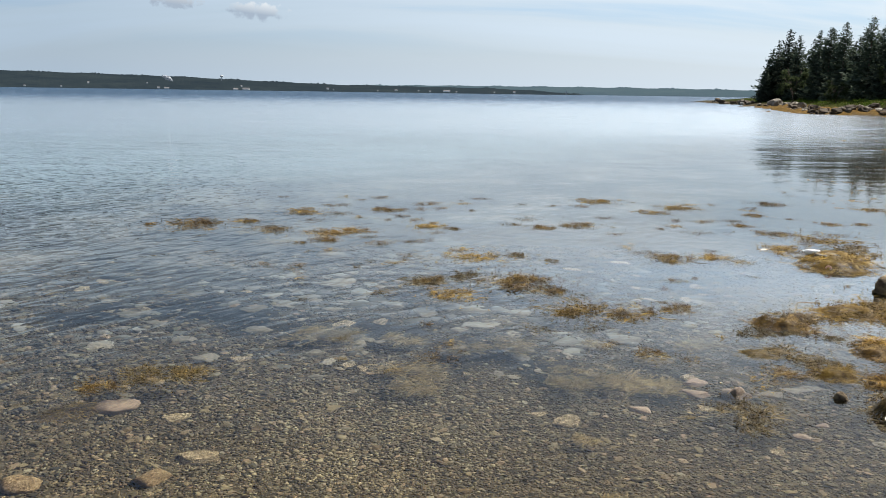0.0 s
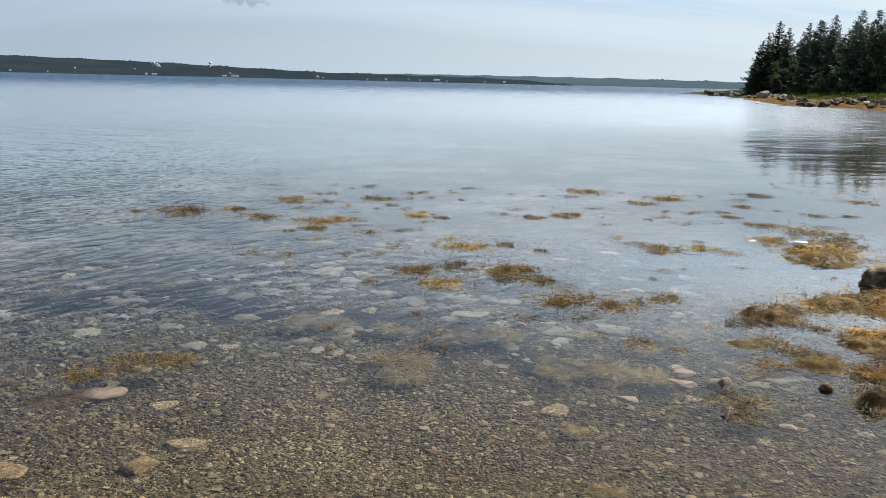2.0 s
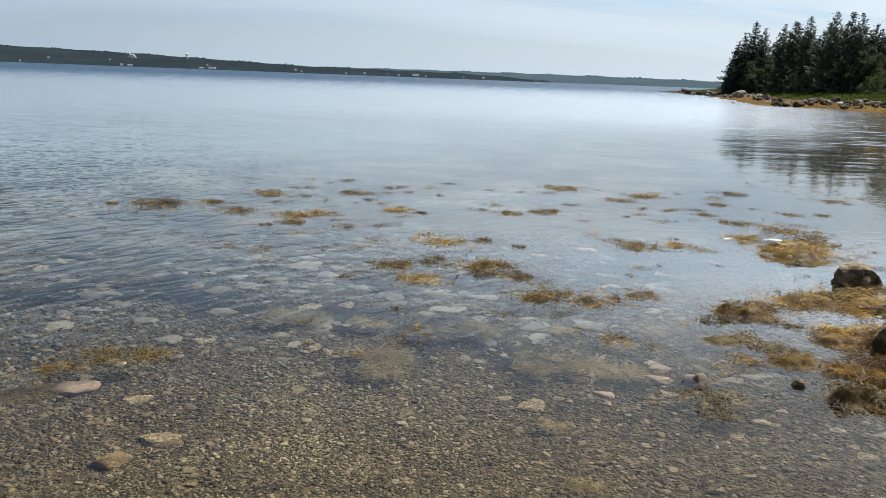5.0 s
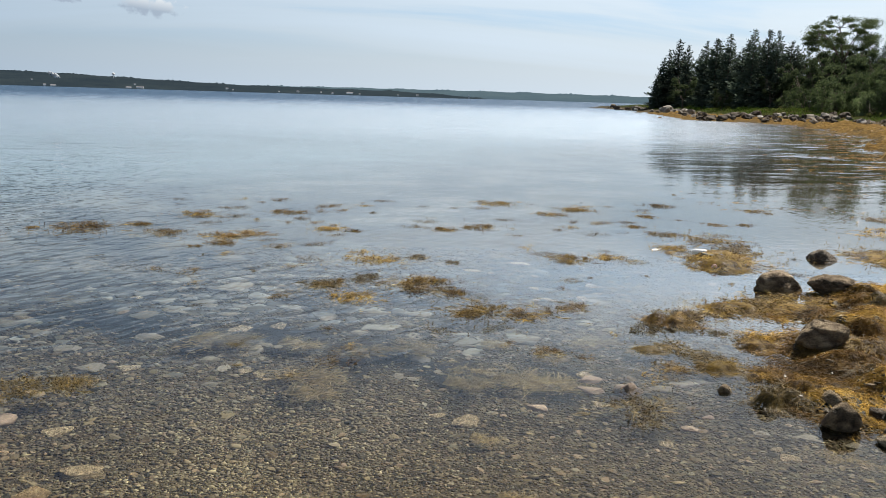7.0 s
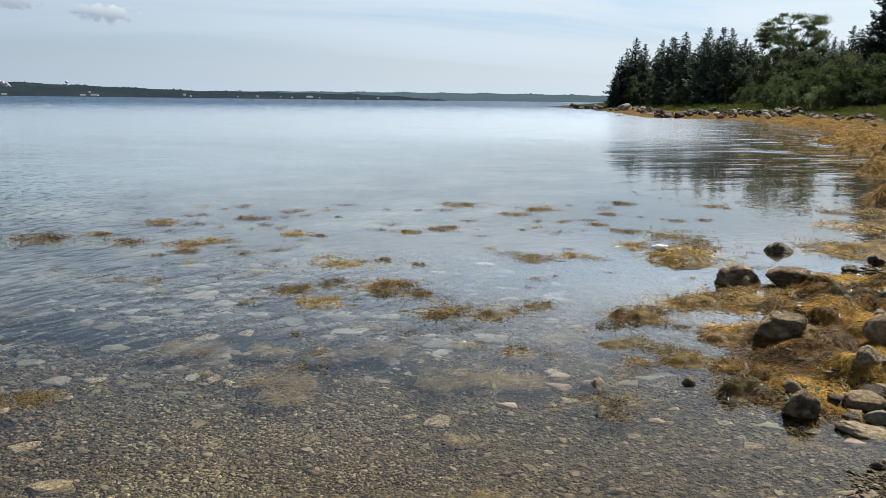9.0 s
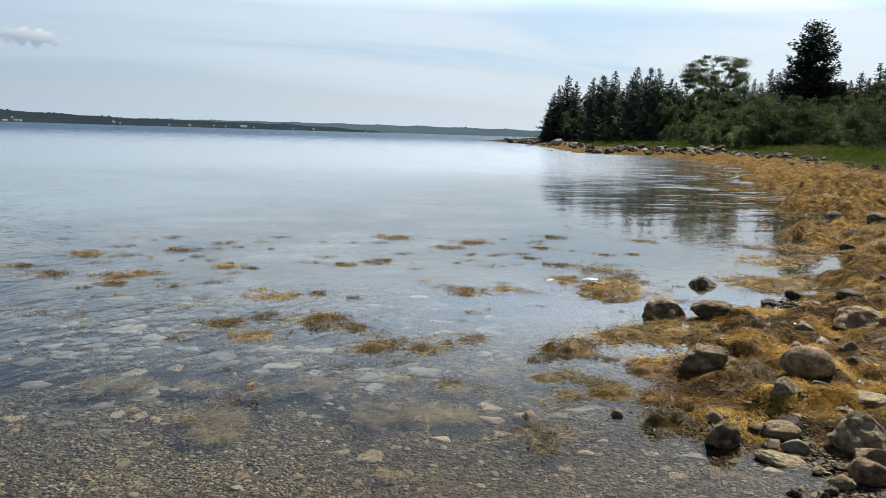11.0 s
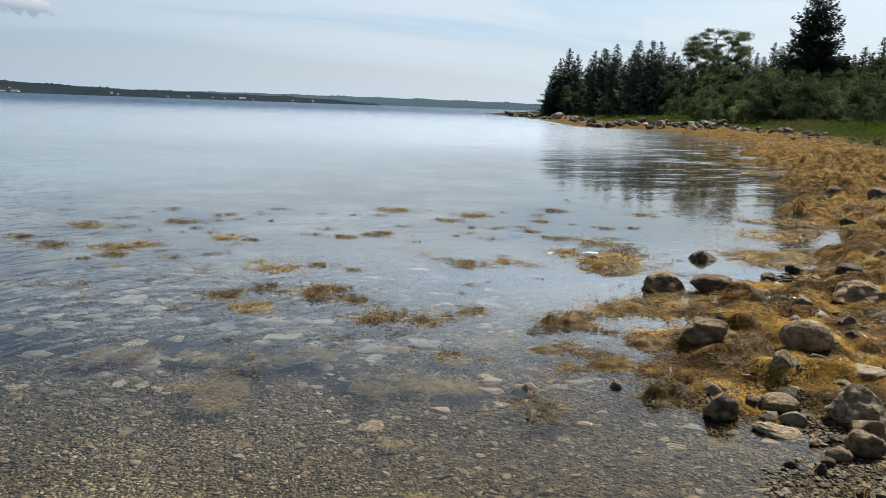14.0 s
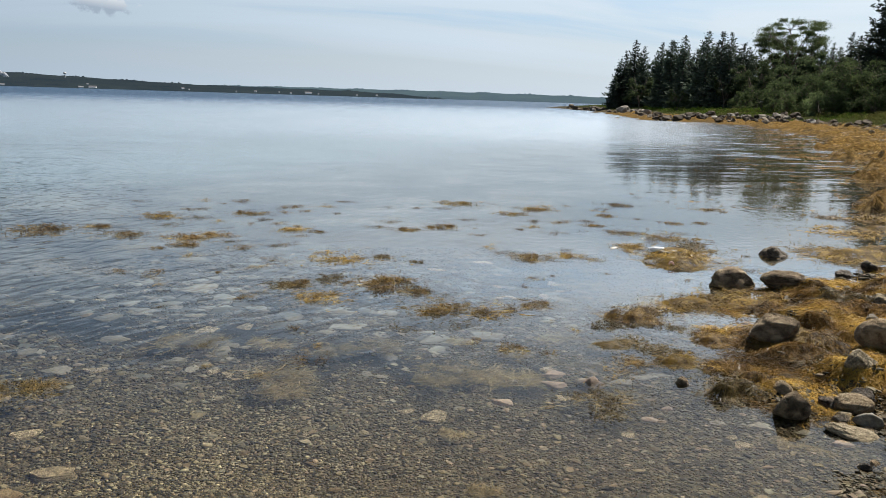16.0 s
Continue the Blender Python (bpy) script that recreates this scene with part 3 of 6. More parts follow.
def limb(path, r0, r1, sides=5):
    """A tapered limb along a path of points."""
    path = np.asarray(path, float)
    n = len(path)
    out = []
    for i, p in enumerate(path):
        d = path[min(i + 1, n - 1)] - path[max(i - 1, 0)]
        d /= np.linalg.norm(d) + 1e-9
        u = np.cross(d, (0.3, 0.9, 0.2))
        u /= np.linalg.norm(u) + 1e-9
        w = np.cross(d, u)
        r = r0 + (r1 - r0) * i / (n - 1)
        a = np.arange(sides) / sides * 2 * math.pi
        out.append(p + r * (np.cos(a)[:, None] * u + np.sin(a)[:, None] * w))
    i = np.arange(n - 1)[:, None] * sides
    j = np.arange(sides)
    f = np.stack([i + j, i + (j + 1) % sides, i + sides + (j + 1) % sides, i + sides + j], -1).reshape(-1, 4)
    return np.concatenate(out), f


def joined(pieces):
    """Several vertex and face arrays as one."""
    vs, fs, at = [], [], 0
    for v, f in pieces:
        vs.append(v)
        fs.append(f + at)
        at += len(v)
    return np.concatenate(vs), np.concatenate(fs)


# ---- the land and the sea ----
SHORE = [(-60, -20), (-8, 0.2), (-2, 0.9), (0.6, 1.3), (1.75, 2.2), (2.15, 2.62), (2.45, 2.82), (2.66, 3.02), (2.78, 3.2), (2.55, 3.45), (2.5, 3.8), (2.62, 4.1), (2.85, 4.5), (3.25, 5.1), (3.65, 5.75), (4.2, 6.05), (5.1, 6.6), (5.9, 7.4), (7.3, 8.3), (7.9, 9.2), (9.2, 10.9), (11.5, 13.7), (14.2, 17.8), (18.2, 23.6), (23.5, 32.0), (28.8, 41), (36.3, 58),
         (41, 76), (34, 79.5), (34.5, 82), (38, 95), (45, 118), (55, 165), (66, 236), (71, 247), (90, 255),
         (160, 300), (700, 600), (700, -300), (-60, -300)]


def shore_distance(x, y):
    """Metres from the waterline, positive on land."""
    x, y = np.asarray(x, float), np.asarray(y, float)
    best, inside = np.full(x.shape, 1e9), np.zeros(x.shape, bool)
    for (ax, ay), (bx, by) in zip(SHORE, SHORE[1:] + SHORE[:1]):
        ux, uy = bx - ax, by - ay
        s = np.clip(((x - ax) * ux + (y - ay) * uy) / (ux * ux + uy * uy), 0, 1)
        best = np.minimum(best, np.hypot(x - ax - s * ux, y - ay - s * uy))
        if ay != by:
            inside ^= ((ay > y) != (by > y)) & (x < ax + (y - ay) / (by - ay) * ux)
    return np.where(inside, best, -best)


PROFILE_D = [-200, -60, -25, -12, -7, -4, -2, -1, 0, 1, 2.5, 5, 8, 12, 20, 30, 60, 120, 400]
PROFILE_Z = [-9, -5, -2.2, -0.95, -0.55, -0.34, -0.2, -0.11, 0, 0.06, 0.16, 0.38, 0.66, 1.0, 1.55, 2.1, 2.9, 4, 6]


def waves2(x, y, size, seed):
    """A smooth uneven field, about -1 to 1, with lumps of the given size."""
    r, out = np.random.RandomState(seed), 0.0
    for k in range(7):
        a, p = r.uniform(0, math.pi), r.uniform(0, 6.28)
        f = 6.28 / size * r.uniform(0.6, 1.7)
        out = out + np.sin((x * math.cos(a) + y * math.sin(a)) * f + p + 1.3 * np.sin((y * math.cos(a) - x * math.sin(a)) * f * 0.6 + 2 * p))
    return out / 3.2


def shore_level(x, y):
    """The distance from the waterline with the small bays and spits of the beach."""
    x, y = np.asarray(x, float), np.asarray(y, float)
    far = np.hypot(x, y)
    return shore_distance(x, y) + np.clip(0.06 * far, 0, 1.6) * waves2(x, y, 7.0, 3) * np.clip((far - 6) / 12, 0, 1) + 0.12 * waves2(x, y, 1.3, 5) * np.clip((far - 2) / 4, 0, 1)


def ground_height(x, y):
    x, y = np.asarray(x, float), np.asarray(y, float)
    d = shore_level(x, y)
    z = np.interp(d, PROFILE_D, PROFILE_Z)
    return z + 0.012 * waves2(x, y, 0.8, 8) + np.clip(d, 0, 3) * 0.02 * waves2(x, y, 2.2, 9)


def meadow_edge(x, y):
    """How far inland the meadow begins."""
    return 4.7 + 0.9 * waves2(x, y, 9.0, 31)


def pool(x, y):
    """A small inlet of open water behind two boulders."""
    return 0.9 * np.exp(-((x - 5.2) ** 2 + (y - 7.4) ** 2) / 0.7)


def wrack_share(x, y):
    """How much of the ground rockweed covers, 0 to 1."""
    d = shore_level(x, y) + 0.22 * waves2(x, y, 1.1, 41) - pool(x, y)
    near = smoothstep(y + 0.55 * (x - 2.6), 3.2, 3.9)
    return smoothstep(d + 0.05 * np.clip(np.hypot(x, y) - 8, 0, 16), -0.12, 0.22) * (1 - smoothstep(d, meadow_edge(x, y) - 0.6, meadow_edge(x, y) + 0.6)) * near * (1 - smoothstep(np.hypot(x, y), 120, 160))


def weed_share(x, y):
    """Where loose rockweed lies: the bed and a fringe afloat along its edge."""
    d = shore_level(x, y) + 0.3 * waves2(x, y, 1.2, 43) - pool(x, y)
    return np.maximum(wrack_share(x, y), 0.7 * smoothstep(d, -0.35, 0.05) * (1 - smoothstep(d, 0.3, 1.0)) * smoothstep(y, 3.4, 3.9) * (1 - smoothstep(np.hypot(x, y), 8, 12)))


def mound(x, y):
    """The uneven heaps of the rockweed bed."""
    far = np.clip(np.hypot(x, y) / 12, 0.5, 2.2)
    return np.clip(0.5 + 0.5 * waves2(x, y, 0.55, 51), 0, 1.3) * (0.1 + 0.1 * np.clip((far - 0.8) / 0.8, 0, 1)) + far * 0.11 * np.clip(waves2(x, y, 1.9, 53), -0.2, 1.3)


# Course of the weed shade that is painted on the bottom.
SHADE_BAND = [(-2.9, 5.6), (-2.1, 6.0), (-1.5, 5.5), (-1.0, 5.25), (-0.4, 5.3), (0.1, 4.88), (0.6, 4.45), (1.1, 4.25)]


def shade_share(x, y):
    """The weed tufts' shade on the bottom, painted as a winding dark band across the shallows."""
    best = np.full(np.shape(x), 9.0)
    for (ax, ay), (bx, by) in zip(SHADE_BAND, SHADE_BAND[1:]):
        ux, uy = bx - ax, by - ay
        k = np.clip(((x - ax) * ux + (y - ay) * uy) / (ux * ux + uy * uy), 0, 1)
        best = np.minimum(best, np.hypot(x - ax - k * ux, y - ay - k * uy))
    return 1 - smoothstep(best + 0.14 * waves2(x, y, 0.7, 93), 0.1, 0.42)


def build_ground():
    ang = np.radians(np.concatenate([np.arange(-42, 52, 0.36), np.arange(52, 318, 7.0)]))
    r = np.concatenate([[0.002, 0.12], np.geomspace(0.35, 4900, 430)])
    a, rr = np.meshgrid(ang, r)
    x, y = (np.sin(a) * rr).ravel(), (np.cos(a) * rr).ravel()
    w = wrack_share(x, y)
    d = shore_distance(x, y)
    z = ground_height(x, y) + w * mound(x, y)
    n, k = len(r), len(ang)
    i = (np.arange(n - 1) * k)[:, None]
    j = np.arange(k)
    f = np.stack([i + j, i + k + j, i + k + (j + 1) % k, i + (j + 1) % k], -1).reshape(-1, 4)
    v = np.stack([x, y, z], -1)
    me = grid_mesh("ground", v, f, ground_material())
    # The last two zones paint deep water's haze and the weed tufts' shade.
    for name, values in (("wrack", w), ("meadow", smoothstep(d, meadow_edge(x, y) - 0.4, meadow_edge(x, y) + 0.8)), ("mud", smoothstep(-d + 1.1 * waves2(x, y, 2.0, 33), 3.4, 5.8)), ("water_haze", smoothstep(-d, 8.0, 16.0)), ("weed_shade", shade_share(x, y))):
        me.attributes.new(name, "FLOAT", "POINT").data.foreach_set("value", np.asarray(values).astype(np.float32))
    return tagged(new("ground", me), "gravel seabed and beach rising to a grassy bank", "ground", kind="structure")


build_ground()

bm = bmesh.new()
bmesh.ops.create_grid(bm, x_segments=12, y_segments=12, size=4900)
water_mesh = bpy.data.meshes.new("water")
bm.to_mesh(water_mesh)
bm.free()
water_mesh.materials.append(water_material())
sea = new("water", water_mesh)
sea.visible_shadow = False  # lets daylight down to the bottom
tagged(sea, "clear calm sea water with small ripples over gravel", "water", kind="structure")


def build_hills(name, label, near, far, profile, seed, material):
    """A wooded far shore: distance, ridge distance, and (bearing, ridge height in degrees) along it."""
    b0, b1 = profile[0][0], profile[-1][0]
    b = np.arange(b0, b1, 0.035)
    rng = np.random.RandomState(seed)
    top = np.interp(b, [p[0] for p in profile], [p[1] for p in profile])
    rows = 9
    soft_top = np.ones(3) / 3
    ridge = far * np.tan(np.radians(top))
    v = []
    for i in range(rows):
        s = i / (rows - 1)
        dist = near + (far - near) * s + rng.uniform(-1, 1, len(b)) * 2
        h = ridge * s**0.75 * (near / far * (1 - s) + s) + np.convolve(rng.gamma(1.4, 1.5, len(b)), soft_top, "same") * (0 if i == 0 else 1.2 if i == rows - 1 else 0.25) * (0.6 + 0.5 * np.sin(b * 2.1 + seed)) * far / 3200
        h = np.where(i == 0, -2.0, np.where(i == 1, np.maximum(h, np.minimum(9 * near / 2200, 0.45 * ridge)), h))
        v.append(np.stack([np.sin(np.radians(b)) * dist, np.cos(np.radians(b)) * dist, h], -1))
    k = len(b)
    i = (np.arange(rows - 1) * k)[:, None]
    j = np.arange(k - 1)
    f = np.stack([i + j, i + j + 1, i + k + j + 1, i + k + j], -1).reshape(-1, 4)
    return tagged(new(name, grid_mesh(name, np.concatenate(v), f, material, True)), label, "backdrop", kind="structure")


NEAR_HILL = [(-60, 1.0), (-36, 1.08), (-29, 1.0), (-24, 0.92), (-20, 0.84), (-16, 0.7), (-9, 0.46), (-4, 0.42), (2, 0.36), (5, 0.25), (7, 0.12), (8.5, 0.0)]
FAR_HILL = [(-20, 0.3), (-9, 0.42), (-2, 0.5), (7, 0.52), (14, 0.5), (18, 0.46), (26, 0.36), (40, 0.3)]
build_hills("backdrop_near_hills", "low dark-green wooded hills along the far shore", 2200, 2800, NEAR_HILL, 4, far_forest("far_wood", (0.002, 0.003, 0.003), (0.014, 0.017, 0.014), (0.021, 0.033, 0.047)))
# Haze put in as a paler base colour and a stronger glow.
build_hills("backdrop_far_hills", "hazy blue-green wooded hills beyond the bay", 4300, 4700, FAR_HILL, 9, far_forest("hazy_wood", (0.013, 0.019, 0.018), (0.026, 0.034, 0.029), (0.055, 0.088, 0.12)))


def at_bearing(bearing, dist):
    return dist * math.sin(radians(bearing)), dist * math.cos(radians(bearing))


def inland(bearing, depth, start=30.0):
    """The first place along a bearing that lies depth metres inside the waterline."""
    r = np.linspace(start, 330, 1500)
    x, y = r * math.sin(radians(bearing)), r * math.cos(radians(bearing))
    k = int(np.argmax(shore_distance(x, y) > depth))
    return float(x[k]), float(y[k]), float(r[k])


# ---- trees ----
def spruce(height, seed, wide=0.17, bare=0.06, fine=1.0, taper=0.85, ragged=0.65, limbs=8):
    """A spruce: tapered trunk with dead limbs, and whorls of drooping sprays."""
    rng = np.random.RandomState(seed)
    tree = new("spruce_tree")
    trunk = [limb([(0, 0, -0.5), (0.05, 0, height * 0.5), (0, 0.04, height * 0.98)], 0.2, 0.02, 6)]
    pts, axes, size = [], [], []
    z = height * bare
    while z < height * 0.985:
        s = z / height
        reach = height * wide * (1 - s) ** taper * (0.6 + 0.4 * min(1, s / 0.18)) + 0.06
        gap = rng.uniform(0.78, 1.15)
        for q in range(rng.randint(limbs - 1, limbs + 2)):
            a = rng.uniform(0, 6.283)
            at = z + rng.normal(0, 0.2) * (1 - s)
            long = reach * gap * rng.uniform(1.15 - ragged, 1.15)
            rise = 0.2 * long * (s * 1.7 - 0.8)
            m = max(4, int(long / (0.148 * fine**3.8)))
            t = np.linspace(0.1, 1, m)
            r = long * t
            side = rng.normal(0, 1, m) * (0.1 + 0.22 * long * (1 - t) ** 0.7 * 0.6)
            px, py = np.cos(a) * r - np.sin(a) * side, np.sin(a) * r + np.cos(a) * side
            pz = at + rise * t * 2 - 0.16 * long * np.sin(t * 2.6) + rng.normal(0, 0.14, m) + 0.1 * long * t**3
            pts.append(np.stack([px, py, pz], -1))
            axes.append(np.stack([np.full(m, np.cos(a)), np.full(m, np.sin(a)), 0.5 * s - 0.35 + 0.3 * t], -1))
            size.append(rng.uniform(0.2, 0.42, m) * 1.2 * fine * (0.3 + 0.7 * (1 - s) ** 0.55))
            if q == 0:
                trunk.append(limb([(0, 0, z), (np.cos(a) * long * 0.8, np.sin(a) * long * 0.8, z + rise)], 0.035, 0.01, 3))
        z += rng.uniform(0.27, 0.42) * (height / 13) ** 0.5
    part("trunk", grid_mesh("trunk", *joined(trunk), BARK), BARK, tree)
    part("crown", grid_mesh("crown", *sprays(np.concatenate(pts), np.concatenate(axes), np.concatenate(size), rng, 0.45), NEEDLES, False), NEEDLES, tree)
    return tagged(tree, "tall dark-green spruce with ragged drooping boughs on the headland", "tree", "spruces on the headland")


def broadleaf(height, seed, spread, leaf, mat, stems=1, name="broadleaf_tree", count=5200, clear=0.3, umbrella=False):
    """A leafy tree or bush: forking limbs and clumps of small leaves with gaps between."""
    rng = np.random.RandomState(seed)
    tree = new(name)
    tips = []
    for _ in range(stems):
        limbs = []
        a0 = rng.uniform(0, 6.28)
        off = 0.0 if stems == 1 else spread * 0.35
        foot = np.array([np.cos(a0) * off, np.sin(a0) * off, -0.3])
        fork = foot * (1.3, 1.3, 0) + (0, 0, height * clear * rng.uniform(0.8, 1.2))
        limbs.append(limb([foot, (foot + fork) / 2 + rng.normal(0, 0.05, 3), fork], 0.02 * height / stems**0.5, 0.013 * height / stems**0.5, 6))
        for q in range(rng.randint(5, 8) if stems == 1 else rng.randint(3, 5)):
            a = a0 + q * 2.4 + rng.uniform(-0.5, 0.5)
            reach = spread * rng.uniform(0.35, 0.85)
            top = height * (rng.uniform(0.8, 0.93) if umbrella else rng.uniform(0.5 if stems == 1 else 0.2, 0.92))
            end = foot * (1, 1, 0) + (np.cos(a) * reach, np.sin(a) * reach, top)
            mid = fork * 0.5 + end * 0.5 + (0, 0, height * 0.05)
            limbs.append(limb([fork, mid, end], 0.009 * height, 0.003 * height, 4))
            for u in range(rng.randint(9, 13) if umbrella else rng.randint(4, 7)):
                b = a + rng.uniform(-1.5, 1.5)
                tip = mid * 0.4 + end * 0.6 + (np.cos(b) * spread * rng.uniform(0.1, 0.42), np.sin(b) * spread * rng.uniform(0.1, 0.42), height * rng.uniform(-0.17 if umbrella else -0.3, 0.1))
                limbs.append(limb([mid * 0.35 + end * 0.65, tip], 0.004 * height, 0.0015 * height, 3))
                tips.append(tip)
        part("trunk" if stems == 1 else "stem", grid_mesh("trunk", *joined(limbs), BARK), BARK, tree)
    tips = np.array(tips)
    lump = spread * (0.1 if umbrella else 0.115)
    pick = rng.randint(0, len(tips), count)
    c = tips[pick] + rng.normal(0, 1, (count, 3)) * lump * rng.uniform(0.35, 1.0, (len(tips), 1))[pick] * (1, 1, 0.36 if umbrella else 0.75)
    c = c[c[:, 2] > 0.05]
    part("crown", grid_mesh("crown", *cards(c, rng.uniform(0.55, 1.25, len(c)) * leaf, rng, 0.2, 0.6), mat, False), mat, tree)
    return tree


def plant(template, bearing, depth, top, turn, reach=None, base_height=1.0):
    """A copy of a tree whose top shows at a given height in degrees above the horizon."""
    x, y, r = inland(bearing, depth)
    if reach:
        r = reach
        x, y = at_bearing(bearing, r)
    g = float(ground_height(x, y))
    tall = 1.55 + r * math.tan(radians(top)) - g
    s = tall / base_height
    ob = copy_thing(template, pose(x, y, g - 0.1, 0, 0, turn) @ Matrix.Scale(s, 4))
    ob.matrix_basis = pose(x, y, g - 0.1, 0, 0, turn) @ Matrix.Diagonal((s, s, s, 1))
    return ob


def drop_template(ob):
    for o in (*ob.children_recursive, ob):
        bpy.data.objects.remove(o)


SPRUCES = [spruce(13, 11, 0.33, taper=0.75), spruce(13, 12, 0.28, taper=0.72), spruce(13, 13, 0.36, taper=0.78), spruce(13, 14, 0.3, taper=0.8)]
# bearing, metres inland, height of the top in degrees
FRONT = [(20.3, 7, 2.0), (20.45, 8, 2.55), (20.63, 9, 3.2), (20.96, 10, 3.7), (21.34, 13, 3.3), (21.56, 11, 4.38), (21.92, 14, 3.6), (22.17, 12, 4.0), (22.5, 15, 2.8), (22.89, 15, 3.2), (23.09, 14, 3.78), (23.34, 13, 4.28), (23.67, 16, 3.85),
         (23.96, 13, 4.44), (24.15, 15, 4.42), (24.44, 17, 3.5), (24.65, 15, 3.95), (24.8, 14, 4.74), (25.09, 18, 3.7), (25.41, 16, 3.6), (25.7, 15, 3.9), (25.98, 17, 4.3), (26.25, 14, 5.12), (26.61, 18, 4.1), (26.9, 16, 4.4), (27.17, 14, 5.02),
         (27.48, 18, 4.2), (27.71, 15, 4.98), (27.99, 17, 4.2), (28.33, 18, 3.7), (28.56, 16, 4.35), (28.92, 17, 4.05), (21.1, 17, 2.9), (22.0, 19, 3.0), (23.4, 20, 3.2), (24.3, 21, 3.3), (25.3, 20, 3.3), (26.4, 21, 3.6), (27.4, 22, 3.6), (28.7, 23, 3.6), (29.6, 25, 3.7)]
for i, (b, depth, top) in enumerate(FRONT):
    plant(SPRUCES[i % 4], b, depth, top, i * 77, base_height=13)
BACK = [(30.8, 42, 4.0), (32.2, 45, 4.0), (34.91, 40, 4.95), (35.39, 42, 4.78), (35.88, 44, 5.14), (34.3, 50, 4.1), (36.3, 55, 4.4), (38.8, 52, 4.2), (39.6, 50, 4.2), (40.18, 46, 4.75), (41.17, 47, 5.28), (41.6, 50, 4.8), (42.09, 44, 6.5), (42.82, 50, 5.65), (44.6, 46, 5.6),
        (46.0, 48, 5.4), (33.2, 60, 3.9), (40.6, 60, 4.4), (47.5, 46, 5.0), (32.6, 40, 4.1), (33.4, 41, 4.2), (31.5, 40, 4.1), (33.9, 40, 4.3), (38.2, 46, 4.4), (42.7, 46, 5.0), (43.3, 46, 5.9), (43.1, 52, 5.2)]
for i, (b, depth, top) in enumerate(BACK):
    tagged(plant(SPRUCES[(i + 1) % 4], b, depth, top, i * 51, base_height=13), "dark spruce standing in the wood behind the bushes", "tree", "spruces in the wood")
for s in SPRUCES:
    drop_template(s)

big = spruce(13, 21, 0.36, 0.04, 0.76, 0.52, 0.45, 12)
for b, depth, top, label in ((37.34, 34, 7.98, "broad dark-green conifer towering over the shore bushes"), (43.95, 36, 7.6, "tall broad conifer at the edge of the wood")):
    tagged(plant(big, b, depth, top, b * 9, base_height=13), label, "tree", "broad conifers")
drop_template(big)

spread_tree = tagged(broadleaf(11, 31, 5.4, 0.08, LIGHT_LEAF, umbrella=True, clear=0.4, count=25000), "flat-topped broadleaf tree with an open leafy crown", "tree")
plant(spread_tree, 31.6, 26, 5.95, 40, base_height=11.0)
drop_template(spread_tree)

LEAFY = [broadleaf(8, 41, 3.2, 0.12, LEAF, clear=0.2, count=6500), broadleaf(8, 42, 2.8, 0.115, LEAF, clear=0.15, count=6200)]
EDGE = [(22.05, 8, 2.5), (24.6, 9, 1.7), (28.9, 16, 3.3), (29.5, 17, 4.1), (30.1, 20, 4.5), (33.0, 24, 3.9), (34.0, 26, 3.7), (36.0, 34, 4.2), (40.3, 40, 5.0), (38.9, 36, 4.2), (41.5, 33, 4.0), (43.2, 34, 4.4), (45.3, 32, 5.0), (47, 30, 5.2), (27.6, 14, 2.6), (31.3, 22, 4.5), (32.2, 23, 4.6), (32.8, 27, 4.5),
        (30.4, 24, 4.5), (34.8, 28, 3.9), (35.6, 30, 4.1), (37.9, 31, 4.2), (39.7, 31, 4.1), (31.6, 29, 4.8), (32.5, 29, 4.7), (30.9, 28, 4.6), (33.4, 30, 4.4), (39.2, 42, 4.5), (39.7, 42, 4.45), (40.8, 44, 4.6), (42.4, 42, 5.0), (43.0, 42, 5.2), (44.4, 40, 5.6), (35.3, 44, 4.4)]
for i, (b, depth, top) in enumerate(EDGE):
    tagged(plant(LEAFY[i % 2], b, depth, top, i * 63, base_height=8.2), "leafy green broadleaf tree at the edge of the wood", "tree", "leafy trees at the wood's edge")
for s in LEAFY:
    drop_template(s)

BUSHES = [broadleaf(4, 51, 2.5, 0.065, BUSH_LEAF, 4, "bush", 10500, 0.12), broadleaf(4, 52, 2.7, 0.068, BUSH_LEAF, 5, "bush", 11000, 0.1), broadleaf(4, 53, 2.2, 0.062, BUSH_LEAF, 3, "bush", 9000, 0.12)]
# Paler leaves than the other bushes: sunlight put into the colour.
pale_bush = broadleaf(4, 57, 2.4, 0.066, LIGHT_LEAF, 4, "bush", 9500, 0.1)
for b, depth, top in ((33.0, 12, 2.3), (33.7, 13, 2.5), (31.2, 13, 1.5)):
    tagged(plant(pale_bush, b, depth, top, b * 31, base_height=4.1), "yellow-green bush above the shore stones, sunlight put into its leaf colour", "bush", "sunlit bushes")
drop_template(pale_bush)
